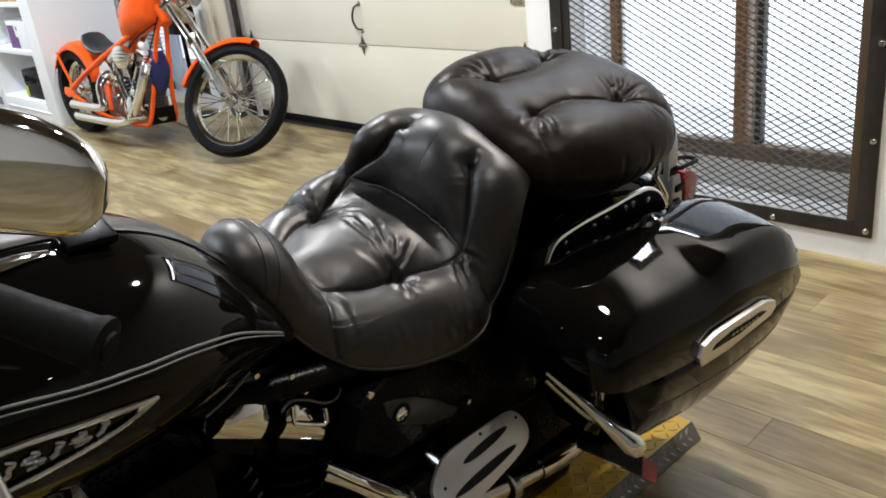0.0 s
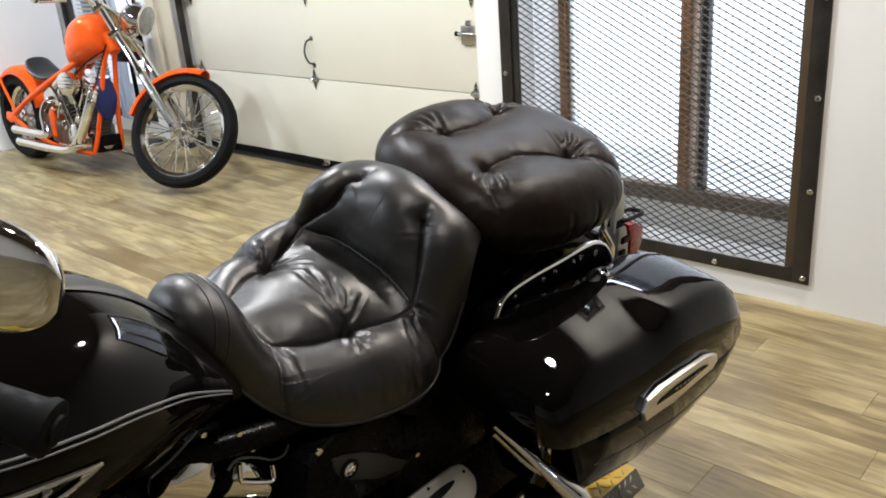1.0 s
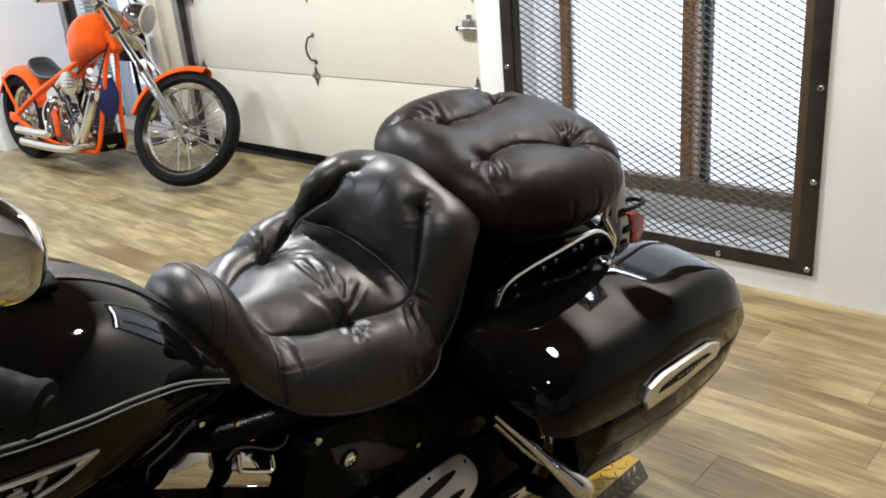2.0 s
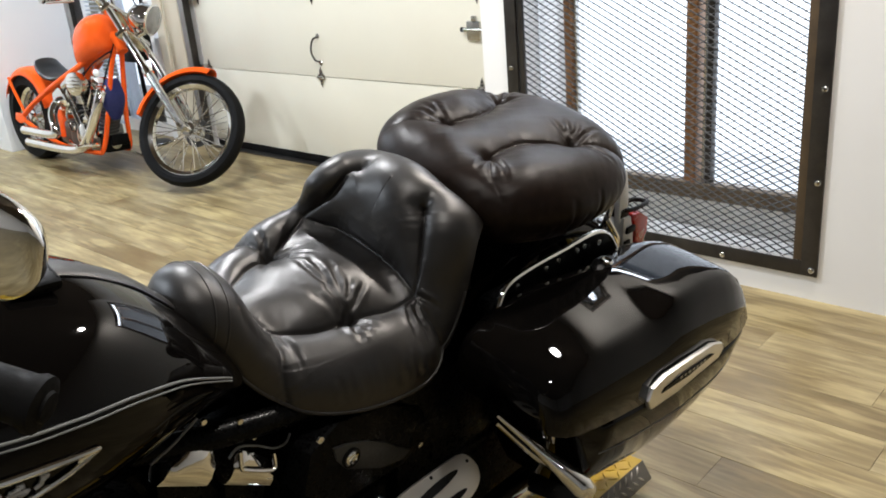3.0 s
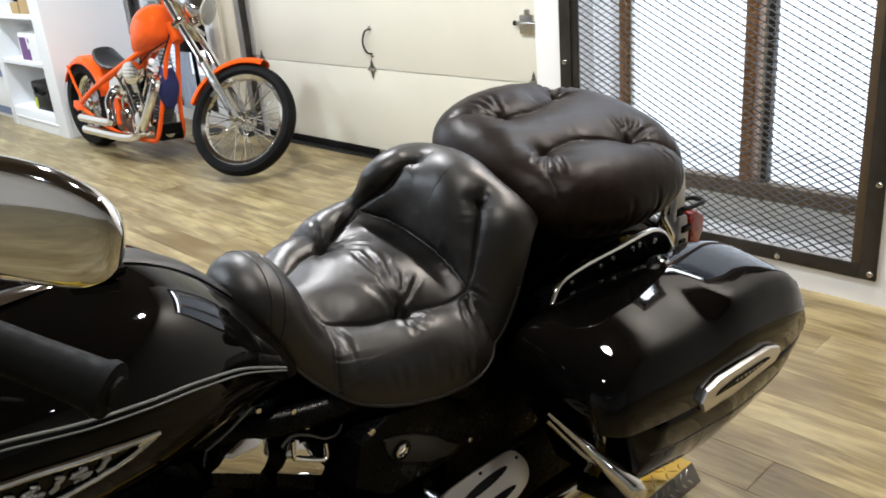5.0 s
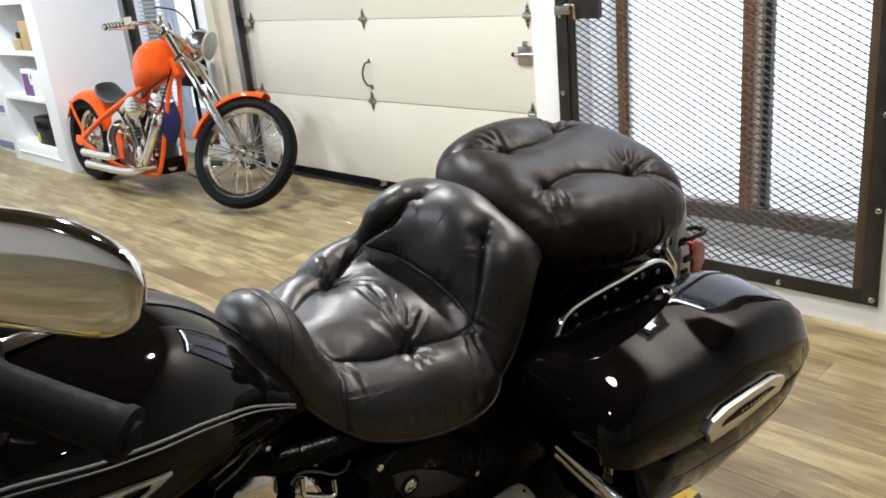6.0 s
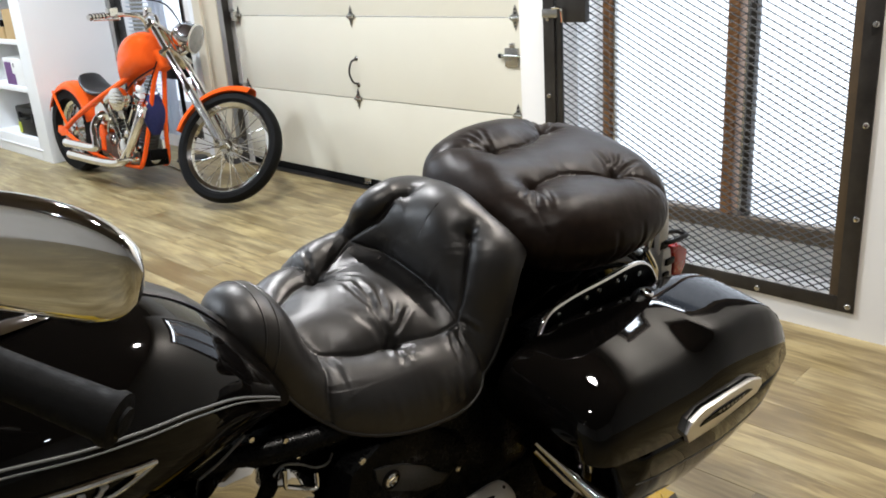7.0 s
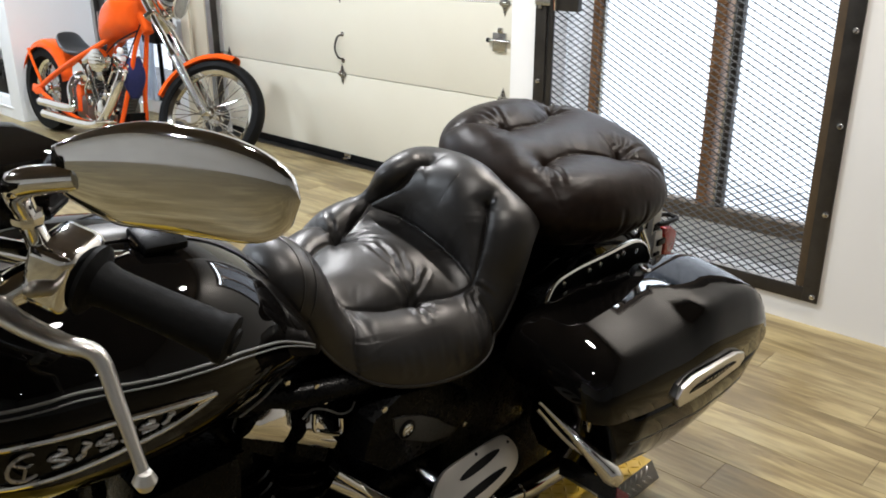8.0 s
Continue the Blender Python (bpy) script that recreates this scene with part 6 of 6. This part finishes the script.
    part("kickstand", tube([(0.95, -0.13, 0.13), (0.90, -0.22, 0.07), (0.86, -0.29, 0.028)], 0.010, 8), CHROME, t)
    for pts in ([(0.64, 0.05, 0.80), (0.78, 0.11, 0.72), (0.92, 0.12, 0.62), (1.0, 0.10, 0.55)], [(0.62, 0.04, 0.84), (0.70, 0.10, 0.60), (0.76, 0.12, 0.42), (0.84, 0.12, 0.26)], [(0.95, -0.06, 0.78), (1.05, 0.02, 0.66), (1.1, 0.06, 0.58)]):
        part("cable", tube(pts, 0.0045, 8), RUBBER, t)

    # steered front end: turned to the left about the raked steering head
    axis = (Vector((0.60, 0, 0.88)) - Vector((0.02, 0, 0.345))).normalized()
    S = Matrix.Translation((0.02, 0, 0.345)) @ Matrix.Rotation(radians(33), 4, axis) @ Matrix.Translation((-0.02, 0, -0.345))
    S = Matrix.Translation((-0.03, 0.0, 0.004)) @ S
    spoked_wheel(t, S @ pose(0.0, 0, 0.345, 90, 0, 0), 0.345, 0.046, 0.275, 40, "black front tyre")
    guard(0.0, 0.345, 0.357, 8, 101, 0.054, ORANGE, t, "front_mudguard", "orange front mudguard", S, 0.012)
    for s in (1, -1):
        a, b = Vector((0.0, 0.105 * s, 0.345)), Vector((0.70, 0.105 * s, 1.055))
        fk = part("fork_leg", turned(tube([a.lerp(b, -0.03), a.lerp(b, 0.10), a.lerp(b, 0.42), a.lerp(b, 0.43)], [0.022, 0.026, 0.026, 0.022], 16, None, 2), S), SATIN, t, "alloy fork slider")
        sub(fk, "fork_tube", turned(rod(a.lerp(b, 0.42), b, 0.0205, 16), S), CHROME)
        sub(fk, "dust_collar", turned(tube([a.lerp(b, 0.405), a.lerp(b, 0.445)], 0.031, 16, None, 1), S), CHROME)
    part("axle", turned(rod((0, -0.15, 0.345), (0, 0.15, 0.345), 0.012, 12), S), CHROME, t)
    part("brake_disc", turned(lathe([(0.05, 0), (0.085, 0), (0.086, 0.002), (0.085, 0.004), (0.05, 0.004)], pose(0, -0.072, 0.345, 90, 0, 0), 40), S), DARKSTEEL, t, "dark steel brake disc")
    for q in (0.74, 0.95):
        a = Vector((0, 0, 0.345)).lerp(Vector((0.70, 0, 1.055)), q)
        part("fork_yoke", turned(turned(box((-0.035, -0.135, -0.016), (0.045, 0.135, 0.016), 0.012), Matrix.Translation(a) @ pose(0, 0, 0, 0, 42, 0)), S), CHROME, t)
    hl = part("headlight", lathe([(0.0, -0.10), (0.035, -0.095), (0.07, -0.06), (0.088, 0.0), (0.092, 0.05), (0.096, 0.056), (0.088, 0.062), (0.0, 0.066)], S @ Matrix.Translation((0.465, 0.01, 1.005)) @ pose(0, 0, 0, 0, -97, 8) @ Matrix.Scale(1.02, 4), 30), CHROME, t, "bullet chrome headlight")
    sub(hl, "headlight_lens", lathe([(0.086, 0.0635), (0.06, 0.074), (0.0, 0.078)], S @ Matrix.Translation((0.465, 0.01, 1.005)) @ pose(0, 0, 0, 0, -97, 8) @ Matrix.Scale(1.02, 4), 26), HEADGLASS, "headlight lens")
    sub(hl, "headlight_mount", turned(tube([(0.455, 0, 0.915), (0.51, 0, 0.89), (0.57, 0, 0.90)], 0.016, 10), S), CHROME)
    bars = (((0.66, 0.06, 1.06), (0.67, 0.10, 1.115), (0.70, 0.20, 1.128), (0.695, 0.31, 1.122), (0.68, 0.43, 1.112)), ((0.71, -0.05, 1.06), (0.77, -0.07, 1.115), (0.88, -0.10, 1.128), (0.99, -0.13, 1.122), (1.10, -0.16, 1.112)))
    for pts in bars:
        hb = part("handlebar", tube(pts, 0.0125, 12), CHROME, t, "chrome handlebar")
        a, b = Vector(pts[3]), Vector(pts[4])
        q4 = (b - a).to_track_quat("Z", "Y").to_matrix().to_4x4()
        sub(hb, "hand_grip", tube([a, a.lerp(b, 0.5), b], [0.017, 0.019, 0.017], 14), CHROME)
        for k in range(5):
            sub(hb, "grip_ring", lathe([(0.0195, -0.004), (0.0215, 0.0), (0.0195, 0.004)], Matrix.Translation(a.lerp(b, 0.1 + 0.19 * k)) @ q4, 14), RUBBER)
        c = Vector(pts[2]).lerp(a, 0.6)
        side = Vector((-0.05, -0.02, -0.02)) if pts[4][1] > 0 else Vector((-0.02, 0.05, -0.02))
        sub(hb, "brake_lever", tube([c, c + side, a.lerp(b, 0.4) + 0.9 * side, b + 0.7 * side], 0.006, 8), CHROME)
        sub(hb, "master_cylinder", turned(box((-0.022, -0.022, -0.03), (0.022, 0.030, 0.03), 0.006), Matrix.Translation(c + Vector((0, 0, 0.014))) @ q4), CHROME)
    for pts in ([(0.72, 0.2, 1.15), (0.60, 0.12, 1.16), (0.50, 0.05, 1.05), (0.50, 0.03, 0.92)], [(0.72, -0.2, 1.15), (0.58, -0.14, 1.15), (0.47, -0.06, 1.02), (0.52, -0.03, 0.88)]):
        part("cable", turned(tube(pts, 0.005, 8), S), RUBBER, t, "black control cable")


chopper()


def far_clutter():
    """Dark things that stand behind the chopper, below the tall window."""
    t = thing("black_speaker", "black loudspeaker on the window ledge behind the chopper", "loudspeaker", (3.16, 5.98, 0.0))
    part("speaker_stand", rod((0, 0, 0.0), (0, 0, 0.62), 0.016, 12), PLASTIC, t)
    part("speaker_foot", lathe([(0.0, 0.02), (0.11, 0.015), (0.12, 0.0)], sides=24), PLASTIC, t)
    part("speaker_body", box((-0.08, -0.10, 0.62), (0.08, 0.10, 0.86), 0.015), PLASTIC, t)


far_clutter()


# ---- plank floor, last ----
def plank_floor():
    base = tagged(new("floor"), "yellow-brown laminate plank floor", kind="structure")
    W, L, T = 0.152, 1.22, 0.012
    def plank(l):
        bm = box((-W / 2 + 0.0004, -l / 2 + 0.0004, -T), (W / 2 - 0.0004, l / 2 - 0.0004, 0.0))
        top = [e for e in bm.edges if all(v.co.z > -1e-5 for v in e.verts)]
        bmesh.ops.bevel(bm, geom=top, offset=0.0006, segments=1, affect="EDGES")
        me = bpy.data.meshes.new("plank")
        bm.to_mesh(me)
        bm.free()
        me.materials.append(PLANK)
        return me
    whole = plank(L)
    rnd = random.Random(11)
    rest_v, rest_f = [], []
    count = 0
    i = 0
    x = X0 + W / 2
    while x < X1 + 0.1:
        shift = rnd.uniform(0, L)
        y = Y0 - shift
        while y < Y1:
            a, b = max(y, Y0), min(y + L, Y1)
            if b - a > 0.05:
                near = -0.15 < x < 3.5 and -0.6 < (a + b) / 2 < 8.6 and count < 300
                if near:
                    ob = new("plank", whole if b - a > L - 1e-4 else plank(b - a))
                    ob.location = (x, (a + b) / 2, 0)
                    ob.parent = base
                    count += 1
                else:
                    k = len(rest_v)
                    for zz in (-T, 0.0):
                        rest_v.extend(((x - W / 2 + 0.001, a + 0.001, zz), (x + W / 2 - 0.001, a + 0.001, zz), (x + W / 2 - 0.001, b - 0.001, zz), (x - W / 2 + 0.001, b - 0.001, zz)))
                    rest_f.extend(((k + 4, k + 5, k + 6, k + 7), (k, k + 1, k + 5, k + 4), (k + 1, k + 2, k + 6, k + 5), (k + 2, k + 3, k + 7, k + 6), (k + 3, k, k + 4, k + 7)))
            y += L
        x += W
    me = bpy.data.meshes.new("planks_beyond")
    me.from_pydata(rest_v, [], rest_f)
    me.materials.append(PLANK)
    ob = new("planks_beyond", me)
    ob.parent = base
    tagged(ob, "laminate planks in the unseen rest of the room", kind="stuff")


plank_floor()
